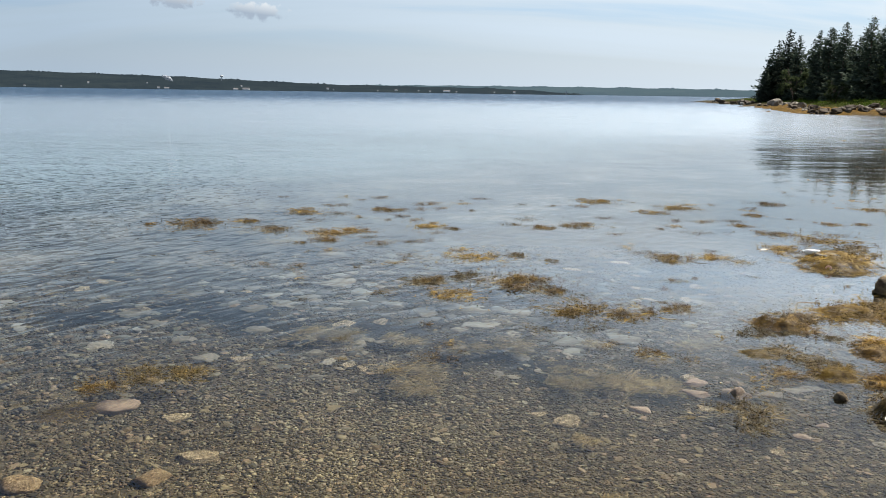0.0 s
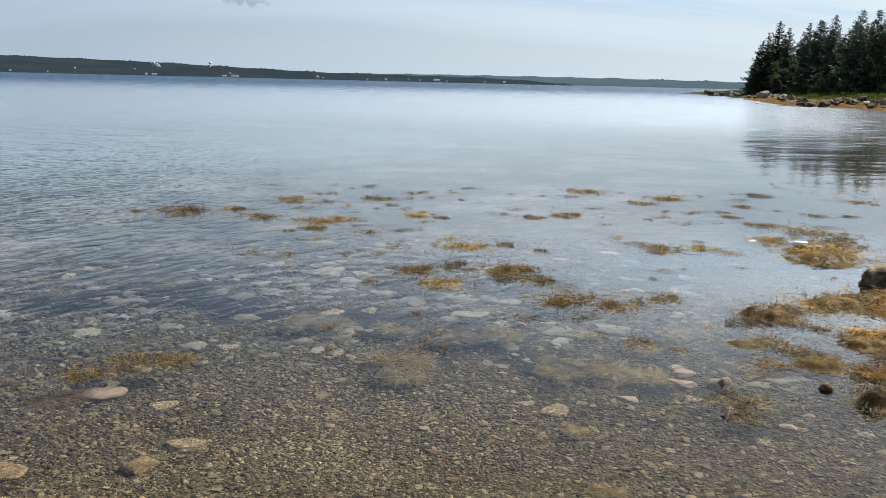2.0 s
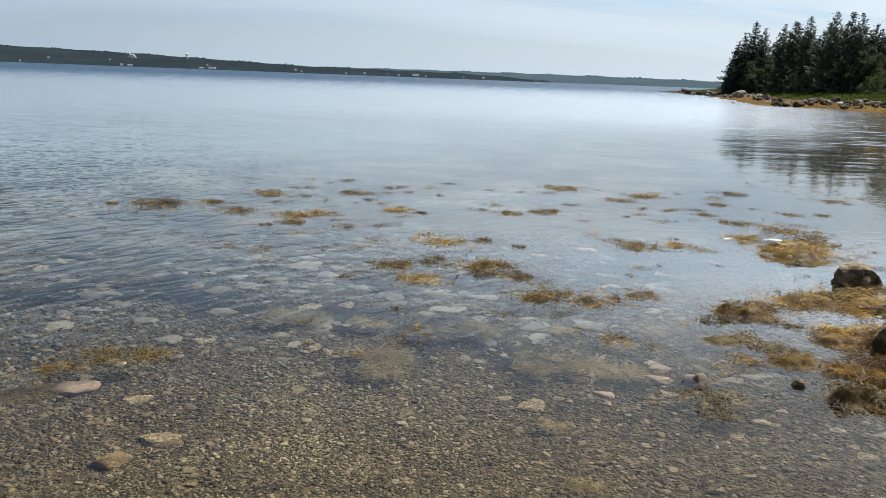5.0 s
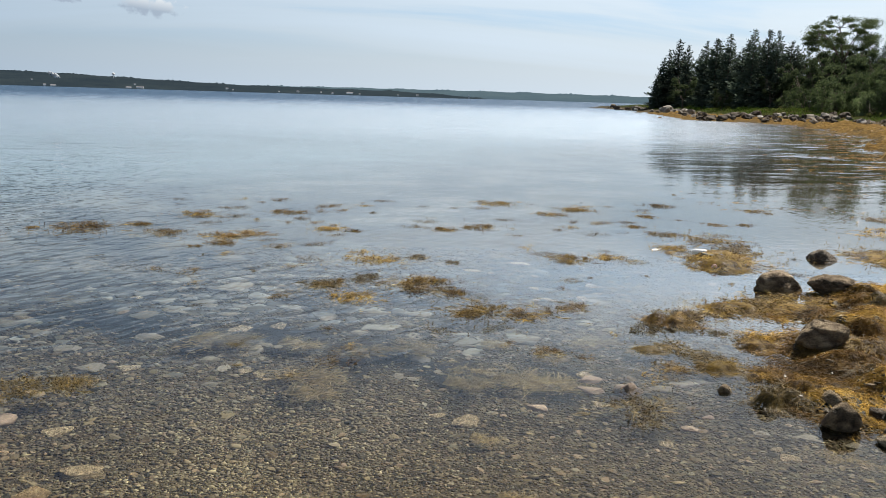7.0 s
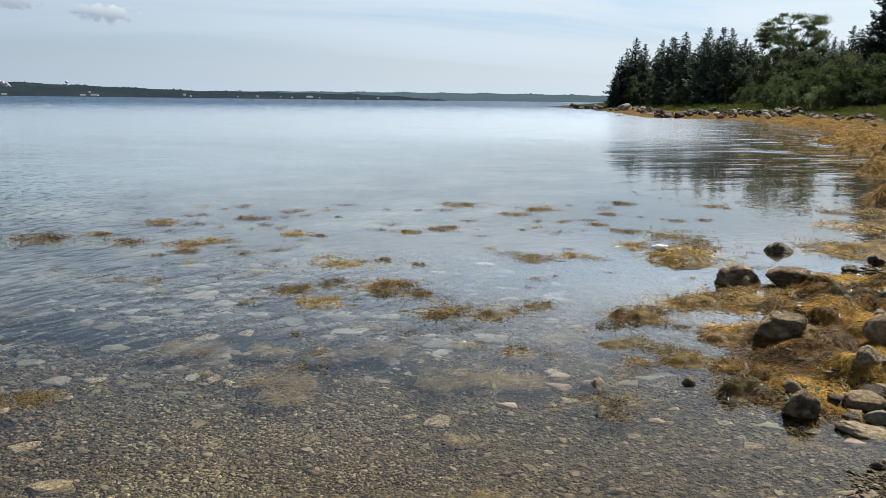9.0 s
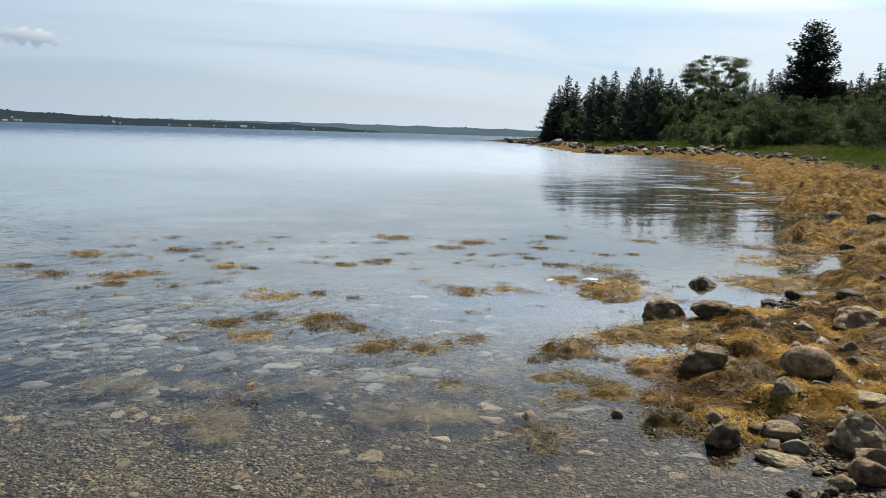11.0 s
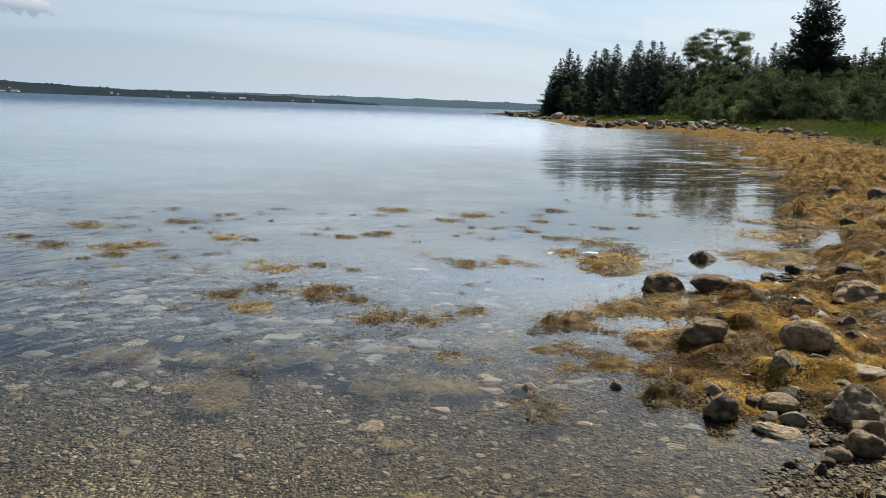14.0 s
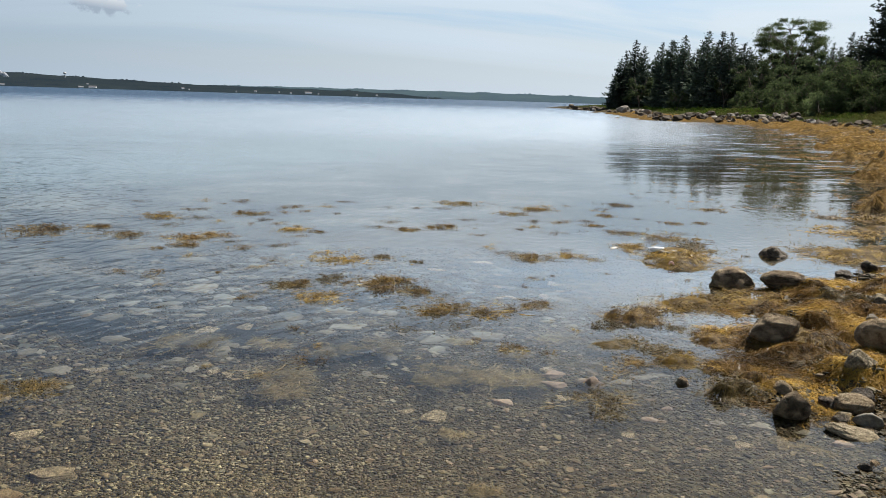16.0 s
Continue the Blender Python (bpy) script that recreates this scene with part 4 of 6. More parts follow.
SHRUBS = [(28.6, 14, 1.3), (29.6, 15, 1.7), (30.5, 16, 2.1), (31.2, 15, 1.7), (32.0, 17, 2.5), (32.8, 18, 2.8), (33.5, 17, 2.3), (34.3, 22, 3.0), (35.2, 20, 3.2), (36.0, 18, 3.65), (36.8, 18, 3.9), (37.6, 19, 3.7), (38.4, 25, 2.7),
          (39.1, 24, 2.6), (39.9, 19, 3.0), (40.7, 18, 3.5), (41.5, 18, 3.7), (42.3, 19, 3.5), (43.1, 24, 2.9), (43.8, 21, 3.2), (44.7, 18, 3.7), (45.7, 18, 3.9), (46.8, 19, 3.8), (35.6, 14, 1.6), (38.9, 16, 1.3), (41.8, 14, 1.7), (37.0, 15, 2.0), (40.4, 15, 1.8)]
for i, (b, depth, top) in enumerate(SHRUBS):
    tagged(plant(BUSHES[i % 3], b, depth, top, i * 97, base_height=4.1), "dense green leafy bush behind the marsh grass", "bush", "bushes along the shore")
for s in BUSHES:
    drop_template(s)


def sown(n, seed, test, b0, b1, r0, r1):
    """Random places in a sector that pass a test, thinning out as the square of the distance."""
    rng = np.random.RandomState(seed)
    b, r = np.radians(rng.uniform(b0, b1, n)), np.exp(rng.uniform(math.log(r0), math.log(r1), n))
    x, y = r * np.sin(b), r * np.cos(b)
    keep = test(x, y) > rng.uniform(0, 1, n)
    return x[keep], y[keep], r[keep], rng


def on_meadow(x, y):
    d = shore_distance(x, y)
    return smoothstep(d, meadow_edge(x, y) - 0.5, meadow_edge(x, y) + 0.8) * (1 - smoothstep(d, 30, 45))


x, y, r, rng = sown(120000, 71, on_meadow, 19, 50, 24, 220)
tall = rng.uniform(0.12, 0.36, len(x)) * (0.5 + 1.7 * smoothstep(shore_distance(x, y) + 2.0 * waves2(x, y, 6.0, 37), 7.5, 12))
v, f = strands(np.stack([x, y, ground_height(x, y)], -1), rng.uniform(0, 6.28, len(x)), tall * 1.1, 0.0004 * r + 0.008, tall * 0.7, rng.uniform(-1, 1, len(x)), k=3, rng=rng)
tagged(new("marsh_grass", grid_mesh("marsh_grass", v, f, GRASS, False)), "green and straw-coloured marsh grass above the beach", "grass", kind="stuff")


# ---- rockweed beds ----
def patchy(x, y):
    """Rockweed in lumps, with thin places between them."""
    return weed_share(x, y) * (0.4 + 0.6 * smoothstep(waves2(x, y, 0.45, 45), -0.5, 0.3))


def weed_top(x, y):
    """The surface on which rockweed lies: its mounds, or the water."""
    return np.maximum(ground_height(x, y) + mound(x, y) * wrack_share(x, y) + 0.004, 0.001)


def weed_bed(label, n, seed, b0, b1, r0, r1, k, mat, size=1.0, wild=0.55):
    x, y, r, rng = sown(n, seed, patchy, b0, b1, r0, r1)
    scale = np.clip(r / 5.0, 0.7, 8)
    flow = 3.0 * waves2(x, y, 0.9, 61)
    v, f = strands(np.stack([x, y, weed_top(x, y)], -1), flow + rng.normal(0, wild, len(x)), rng.uniform(0.07, 0.22, len(x)) * scale**0.7 * size, rng.uniform(0.0014, 0.003, len(x)) * scale,
                   rng.uniform(0.0, 0.045, len(x)) * scale**0.5, rng.normal(0, 1.0 / size, len(x)), 0.05, k, rng)
    return tagged(new("rockweed_bed", grid_mesh("rockweed_bed", v, f, mat)), label, "seaweed", kind="stuff")


def weed_locks(label, n, seed, b0, b1, r0, r1, per, k, mat, long=1.0, dots=0):
    """Rockweed in combed locks that drape over the mounds, with air bladders."""
    x, y, r, rng = sown(n, seed, patchy, b0, b1, r0, r1)
    scale = np.clip(r / 5.0, 0.7, 8)
    head, bend = 3.0 * waves2(x, y, 0.8, 61) + rng.normal(0, 0.8, len(x)), rng.normal(0, 1.6, len(x))
    lock, puff, spread = rng.uniform(0.06, 0.2, len(x)) * scale**0.6 * long, rng.uniform(0.0, 0.03, len(x)) * scale**0.4, rng.uniform(0.015, 0.05, len(x)) * scale**0.6
    i = np.repeat(np.arange(len(x)), per)
    n = len(i)
    base = np.stack([x[i] + rng.normal(0, 1, n) * spread[i], y[i] + rng.normal(0, 1, n) * spread[i], np.zeros(n)], -1)
    v, f = strands(base, head[i] + rng.normal(0, 0.4, n), lock[i] * rng.uniform(0.5, 1.2, n), rng.uniform(0.0012, 0.0032, n) * scale[i], puff[i] * rng.uniform(0.2, 1.2, n), bend[i] + rng.normal(0, 0.8, n), 0, k, rng)
    v[:, 2] += weed_top(v[:, 0], v[:, 1])
    pieces = [(v, np.concatenate([f[:, [0, 1, 2]], f[:, [0, 2, 3]]]))]
    if dots:
        pieces.append(beads(v[rng.randint(0, len(v), dots)] + (0, 0, 0.003), rng.uniform(0.003, 0.006, dots), rng))
    return tagged(new("rockweed_bed", grid_mesh("rockweed_bed", *joined(pieces), mat)), label, "seaweed", kind="stuff")


weed_locks("tangled golden-brown rockweed strewn between the near boulders", 14000, 81, 26, 50, 3.4, 9, 24, 3, NEAR_WEED, 0.62, 16000)
def on_beach(x, y):
    d = shore_distance(x, y)
    return smoothstep(d, -0.05, 0.15) * (1 - smoothstep(y + 0.55 * (x - 2.6), 3.5, 4.1)) * smoothstep(waves2(x, y, 0.35, 47), -0.3, 0.4)


x, y, r, rng = sown(12000, 85, on_beach, 32, 52, 2.6, 5)
v, f = strands(np.stack([x, y, ground_height(x, y) + 0.012], -1), rng.uniform(0, 6.28, len(x)), rng.uniform(0.03, 0.1, len(x)), rng.uniform(0.0012, 0.003, len(x)), rng.uniform(0.0, 0.02, len(x)), rng.normal(0, 1.2, len(x)), 0, 3, rng)
tagged(new("beach_wrack", grid_mesh("beach_wrack", v, f, WEED["b"])), "dry brown weed shreds strewn over the pebble beach", "seaweed", kind="stuff")
weed_locks("golden rockweed covering the beach along the cove", 24000, 82, 24, 52, 8, 34, 9, 3, MAT_WEED, 0.6)
weed_bed("golden-orange rockweed band below the marsh grass", 60000, 83, 20, 50, 34, 130, 3, MAT_WEED, 0.6, 1.2)


def in_cove(x, y):
    d = shore_level(x, y)
    lane = smoothstep(waves2(x * 0.35 + y * 0.1, y, 1.6, 91), -0.2, 0.4) * smoothstep(waves2(x * 0.5, y, 0.5, 92), 0.1, 0.5)
    return smoothstep(d, -5.5, -0.3) ** 1.5 * (1 - smoothstep(d, 0.1, 0.8)) * lane


x, y, r, rng = sown(60000, 84, in_cove, 22, 46, 12.5, 80)
scale = np.clip(r / 6.0, 1, 6)
v, f = strands(np.stack([x, y, np.full(len(x), 0.002)], -1), rng.uniform(0, 6.28, len(x)), rng.uniform(0.04, 0.09, len(x)) * scale**0.7, rng.uniform(0.002, 0.004, len(x)) * scale**0.85, rng.uniform(0.0, 0.012, len(x)) * scale**0.5, rng.normal(0, 1.2, len(x)), 0, 4, rng)
tagged(new("floating_rockweed", grid_mesh("floating_rockweed", v, f, MAT_WEED)), "streaks of golden rockweed afloat on the calm cove", "seaweed", kind="stuff")


# ---- floating seaweed clumps ----
def clump_mesh(kind, seed, dense=1.0, bladders=430):
    """A loose raft of forked fronds, one metre wide: a few shaggy tufts with raised tips, and stray bits."""
    rng = np.random.RandomState(seed)
    pieces = []
    lean = rng.uniform(-0.6, 0.6)
    for q in range(rng.randint(6, 10)):
        u, raised = float(np.clip(rng.normal(0, 0.22), -0.45, 0.45)), rng.uniform(0.1, 1.0) ** 1.5
        cx, cy, rr = u, lean * u + rng.normal(0, 0.19), rng.uniform(0.035, 0.105) * (1.2 - abs(u))
        n = int(300 * rr * dense) + 5
        off = rng.normal(0, 1, (n, 2)) * (rr * 1.1, rr)
        base = np.stack([cx + off[:, 0], cy + off[:, 1], rng.uniform(-0.01, 0.02, n)], -1)
        head = np.arctan2(off[:, 1], off[:, 0]) + rng.normal(0, 0.9, n)
        long = rng.uniform(0.03, 0.12, n)
        core = np.exp(-(off[:, 0] ** 2 + (off[:, 1] * 1.3) ** 2) / (rr * rr))
        lift = rng.uniform(-0.02, 0.13, n) * (0.15 + 0.85 * core) * raised
        for w in (-0.35, 0.35):
            pieces.append(strands(base, head + w * rng.uniform(0.3, 1.5, n), long * 0.6, rng.uniform(0.004, 0.01, n), lift, rng.normal(0, 1.8, n) + w, 0, 3, rng))
        m = n * 2
        crumb = np.stack([cx + rng.normal(0, rr * 1.3, m), cy + rng.normal(0, rr * 1.2, m), rng.uniform(-0.01, 0.03, m) + 0.08 * raised * rng.uniform(0, 1, m)], -1)
        pieces.append(cards(crumb, rng.uniform(0.008, 0.02, m), rng, 0.2, 0.5))
    n = int(210 * min(1.0, dense * 1.5))
    base = np.stack([rng.normal(0, 0.4, n), rng.normal(0, 0.42, n), rng.uniform(-0.01, 0.006, n)], -1)
    pieces.append(strands(base, rng.uniform(0, 6.28, n), rng.uniform(0.02, 0.06, n), rng.uniform(0.006, 0.013, n), rng.uniform(-0.02, 0.05, n), rng.normal(0, 1.3, n), 0, 3, rng))
    v, f = joined(pieces)
    n = bladders
    pick = v[rng.randint(0, len(v), n)] + rng.normal(0, 0.01, (n, 3)) * (1, 1, 0.3) + (0, 0, 0.01)
    v, f = joined([(v, np.concatenate([f[:, [0, 1, 2]], f[:, [0, 2, 3]]])), beads(pick, rng.uniform(0.008, 0.017, n), rng)])
    return grid_mesh("seaweed_clump", v, f, WEED[kind])


def skirt_mesh(kind, seed):
    """The drowned fronds of a raft, one metre wide: locks that trail just under the surface."""
    rng = np.random.RandomState(seed)
    pieces = []
    drift = rng.uniform(0, 6.28)
    for q in range(17):
        c = rng.normal(0, 1, 2) * (0.22, 0.2)
        n = 11
        base = np.stack([c[0] + rng.normal(0, 0.03, n), c[1] + rng.normal(0, 0.03, n), rng.uniform(-0.06, 0.012, n)], -1)
        head = math.atan2(c[1], c[0]) + 0.5 * math.sin(drift) + rng.normal(0, 0.5)
        pieces.append(strands(base, head + rng.normal(0, 0.4, n), rng.uniform(0.1, 0.3, n), rng.uniform(0.006, 0.013, n), rng.uniform(-0.03, 0.02, n), rng.normal(0, 1.0, n), 0, 5, rng))
    v, f = joined(pieces)
    return grid_mesh("drowned_fronds", v, f, WEED[kind])


SKIRTS = {k: [skirt_mesh(k, 400 + 7 * i + ord(k)) for i in range(3)] for k in "gp"}
CLUMPS = {k: [clump_mesh(k, 100 + 7 * i + ord(k), {"p": 0.8, "d": 0.9, "g": 1.1, "b": 0.9}[k]) for i in range(5)] for k in "gbdp"}
WEED_LABEL = {"g": "golden-yellow rockweed clump floating on the water", "b": "brown rockweed clump floating with tips above water", "d": "dark olive-brown rockweed clump at the water surface", "p": "pale rockweed fronds drifting just under the surface"}
# x, y, width in metres, kind
FLOAT_A = [(-3.11, 9.05, 0.62, 'b'), (-3.62, 8.99, 0.15, 'b'), (-2.56, 9.32, 0.31, 'b'), (-2.17, 8.84, 0.41, 'b'), (-2.43, 8.62, 0.18, 'p'), (-1.94, 8.15, 0.40, 'p'), (-2.08,
    10.16, 0.37, 'g'), (-1.48, 8.58, 0.47, 'b'), (-1.44, 8.21, 0.24, 'b'), (-1.68, 8.02, 0.13, 'b'), (-1.23, 8.82, 0.32, 'b'), (-1.20, 7.77, 0.23, 'p'), (-0.81, 8.11, 0.41, 'p'),
    (-0.98, 10.44, 0.39, 'b'), (-0.38, 9.23, 0.30, 'g'), (-0.30, 7.38, 0.23, 'p'), (-2.19, 5.92, 0.28, 'p'), (-0.31, 6.43, 0.35, 'd'), (-0.11, 9.06, 0.14, 'b'), (0.83, 10.26, 0.31,
    'p'), (0.95, 9.26, 0.27, 'b'), (1.42, 9.47, 0.43, 'b'), (1.98, 11.67, 0.43, 'g')]
FLOAT_B = [(2.58, 10.62, 0.33, 'b'), (3.05, 11.15, 0.42, 'g'), (-0.01, 7.88, 0.19, 'p'), (0.13, 7.42, 0.46, 'g'), (0.55, 7.59, 0.22, 'd'), (0.85, 7.36, 0.13, 'd'), (0.02, 6.69,
    0.28, 'd'), (-0.04, 6.04, 0.33, 'g'), (0.51, 6.37, 0.52, 'b'), (0.74, 6.18, 0.27, 'b'), (0.88, 5.54, 0.46, 'g'), (1.25, 5.60, 0.38, 'b'), (0.26, 5.35, 0.22, 'p'), (1.38, 7.67,
    0.26, 'p'), (2.04, 7.52, 0.34, 'g'), (2.48, 7.64, 0.25, 'g'), (1.99, 6.86, 0.22, 'p'), (2.18, 6.45, 0.50, 'p'), (1.62, 5.75, 0.27, 'b'), (3.41, 9.65, 0.22, 'b'), (3.60, 9.08,
    0.30, 'b'), (3.33, 8.15, 0.35, 'g'), (4.52, 11.69, 0.38, 'b')]
FLOAT_C = [(0.65, 4.35, 0.26, 'p'), (0.95, 4.27, 0.3, 'p'), (0.62, 4.12, 0.22, 'p'), (1.17, 4.65, 0.2, 'b'), (0.45, 6.52, 0.34, 'g'), (-0.23, 6.5, 0.24, 'b'), (1.46, 4.88, 0.18, 'p'), (0.05, 4.77, 0.26, 'p'), (0.32, 4.88, 0.26, 'p'),
    (3.89, 10.52, 0.24, 'b'), (5.79, 11.27, 0.29, 'g'), (5.01, 9.91, 0.19, 'b'), (4.60, 9.87, 0.19, 'b'), (3.71, 7.54, 0.67, 'g'), (3.96, 8.12, 0.59, 'd'), (3.98, 8.76,
    0.59, 'g'), (2.40, 5.51, 0.42, 'd'), (2.29, 5.29, 0.30, 'b'), (3.01, 5.70, 0.52, 'g'), (2.71, 5.58, 0.36, 'g'), (1.99, 5.14, 0.25, 'd'), (2.45, 5.05, 0.15, 'd'), (1.88, 4.33,
    0.17, 'b'), (2.20, 4.40, 0.22, 'g'), (2.02, 4.66, 0.34, 'd'), (2.13, 4.54, 0.22, 'd'), (2.27, 4.18, 0.16, 'b'), (-1.73, 4.08, 0.3, 'd'), (-1.90, 3.92, 0.20, 'b'), (1.48, 3.74,
    0.37, 'd'), (2.63, 4.95, 0.25, 'b'), (-1.52, 4.15, 0.28, 'd')]
FLOAT_D = [(2.38, 3.82, 0.51, 'd'), (2.32, 3.98, 0.31, 'd'), (2.77, 4.21, 0.34, 'b'), (2.72, 4.92, 0.31, 'b'), (3.04, 5.77, 0.53, 'g'), (3.43, 5.91, 0.50, 'g'), (3.82, 5.97, 0.47,
    'g'), (3.49, 5.43, 0.45, 'd'), (3.84, 5.45, 0.54, 'd'), (5.49, 7.47, 0.67, 'g'), (5.54, 7.99, 0.56, 'g'), (7.34, 10.60, 0.46, 'b'), (8.01, 10.46, 0.85, 'g'), (6.67, 9.02, 0.73,
    'g'), (2.84, 4.43, 0.31, 'b'), (2.38, 4.28, 0.18, 'b'), (2.20, 3.15, 0.21, 'p'), (3.16, 4.78, 0.26, 'b'), (3.69, 5.00, 0.46, 'b'), (3.13, 4.39, 0.44, 'd')]
PILES = [(2.33, 3.77, 0.29, 'd'), (2.25, 3.89, 0.20, 'd'), (2.66, 4.01, 0.18, 'b'), (3.11, 4.05, 0.25, 'd'), (3.66, 5.07, 0.32, 'd'), (3.96, 5.24, 0.31, 'd'), (3.54, 5.38, 0.34,
    'd'), (3.42, 5.53, 0.28, 'b'), (4.02, 4.19, 0.31, 'b'), (3.83, 3.81, 0.26, 'd'), (3.71, 3.55, 0.25, 'd'), (3.16, 4.54, 0.30, 'b'), (3.01, 4.23, 0.31, 'b'), (2.94, 3.82, 0.26,
    'b'), (4.07, 4.44, 0.29, 'b'), (4.73, 4.95, 0.32, 'b'), (2.26, 5.29, 0.28, 'd'), (2.42, 5.51, 0.32, 'b'), (2.63, 4.83, 0.24, 'b'), (2.19, 4.31, 0.18, 'g'), (3.80, 4.62, 0.19,
    'g'), (3.25, 4.31, 0.26, 'b'), (2.90, 4.42, 0.23, 'g')]
SUBMERGED = [(-0.97, 5.12, 0.58), (-0.31, 4.42, 0.44), (-0.29, 4.13, 0.35), (0.02, 4.77, 0.29), (0.31, 4.84, 0.29), (0.59, 4.25, 0.32), (0.89, 4.31, 0.40), (1.06, 4.21, 0.43),
    (1.15, 4.62, 0.25), (1.57, 4.99, 0.35), (1.54, 4.40, 0.25), (0.58, 3.49, 0.17), (0.63, 2.93, 0.19), (-0.84, 5.07, 0.38), (-0.42, 4.97, 0.34), (0.86, 4.94, 0.26)]
rng = np.random.RandomState(5)
for n, (x, y, wide, kind) in enumerate(FLOAT_A + FLOAT_B + FLOAT_C + FLOAT_D):
    ob = new("seaweed_clump")
    tagged(part("fronds", CLUMPS[kind][n % 5], WEED[kind], ob), kind="stuff")
    skirt = {"g": "g", "b": "gp"[n % 2], "d": "p", "p": "p"}[kind]
    tagged(part("drowned_fronds", SKIRTS[skirt][n % 3], WEED[skirt], ob, "paler fronds trailing under the surface"), kind="stuff")
    s = wide * (1.2 if kind == "g" else 1.08)
    ob.matrix_basis = pose(x, y, -0.035 if kind == "p" else 0.004, 0, 0, rng.choice([0, 180]) + rng.uniform(-25, 25)) @ Matrix.Diagonal((s, s * rng.uniform(0.85, 1.2), s * 0.5 + 0.12, 1))
    tagged(ob, WEED_LABEL[kind], "seaweed", "rockweed clumps in the shallows")

SCRAPS = {k: [clump_mesh(k, 700 + 7 * i + ord(k), 0.3, 90) for i in range(4)] for k in "gbd"}
for q in range(150):
    x, y = rng.uniform(-3.4, 4.6), rng.uniform(4.2, 12.0)
    if float(shore_distance(x, y)) > -0.7 or x < -0.32 * y + 0.12 * (y - 4.2):
        continue
    kind = "bgdb"[rng.randint(4)]
    s = rng.uniform(0.06, 0.3)
    ob = new("seaweed_clump")
    tagged(part("fronds", SCRAPS[kind][q % 4], WEED[kind], ob), kind="stuff")
    ob.matrix_basis = pose(x, y, 0.003, 0, 0, rng.uniform(0, 360)) @ Matrix.Diagonal((s * 1.5, s, s * 0.4 + 0.08, 1))
    tagged(ob, "small scrap of rockweed adrift on the water", "seaweed", "drifting scraps of rockweed")


def heap_mesh(kind, seed):
    """A shaggy heap, one metre wide: long fronds that fall to all sides from a low top."""
    rng = np.random.RandomState(seed)
    n = 420
    a = rng.uniform(0, 6.28, n)
    rad = 0.34 * rng.uniform(0, 1, n) ** 0.7
    base = np.stack([np.cos(a) * rad, np.sin(a) * rad * 0.8, 0.3 * (1 - (rad / 0.4) ** 2) + rng.normal(0, 0.03, n)], -1)
    v, f = strands(base, a + rng.normal(0, 1.1, n), rng.uniform(0.08, 0.26, n), rng.uniform(0.005, 0.011, n), rng.uniform(-0.02, 0.07, n), rng.normal(0, 1.6, n), 0.7, 4, rng)
    return grid_mesh("seaweed_heap", v, f, WEED[kind])


HEAPS = {k: [heap_mesh(k, 150 + 7 * i + ord(k)) for i in range(3)] for k in "gbd"}
HEAP_LABEL = {"g": "shaggy golden heap of rockweed on the shore", "b": "shaggy brown heap of rockweed between boulders", "d": "dark wet heap of rockweed at the water's edge"}
spots = list(PILES)
while len(spots) < len(PILES) + 60:
    r0, a0 = 13 * math.exp(rng.uniform(0, 1.1)), radians(rng.uniform(34, 50))
    x, y = r0 * math.sin(a0), r0 * math.cos(a0)
    if float(wrack_share(x, y)) > 0.6:
        spots.append((x, y, rng.uniform(0.25, 0.6) * (0.5 + r0 / 30), "gggbg"[rng.randint(5)]))
while len(spots) < len(PILES) + 90:
    r0, a0 = rng.uniform(4.6, 15), radians(rng.uniform(33, 50))
    x, y = r0 * math.sin(a0), r0 * math.cos(a0)
    if float(wrack_share(x, y)) > 0.6:
        spots.append((x, y, rng.uniform(0.2, 0.5) * (0.7 + r0 / 14), "gbbdg"[rng.randint(5)]))
for n, (x, y, wide, kind) in enumerate(spots):
    ob = new("seaweed_heap")
    tagged(part("fronds", HEAPS[kind][n % 3], WEED[kind], ob), kind="stuff")
    g = max(float(ground_height(x, y)) + float(mound(x, y) * wrack_share(x, y)) * 0.6, -0.01)
    ob.matrix_basis = pose(x, y, g, 0, 0, rng.uniform(0, 360)) @ Matrix.Diagonal((wide, wide, wide * rng.uniform(0.35, 0.55), 1))
    tagged(ob, HEAP_LABEL[kind], "seaweed", "heaps of rockweed")


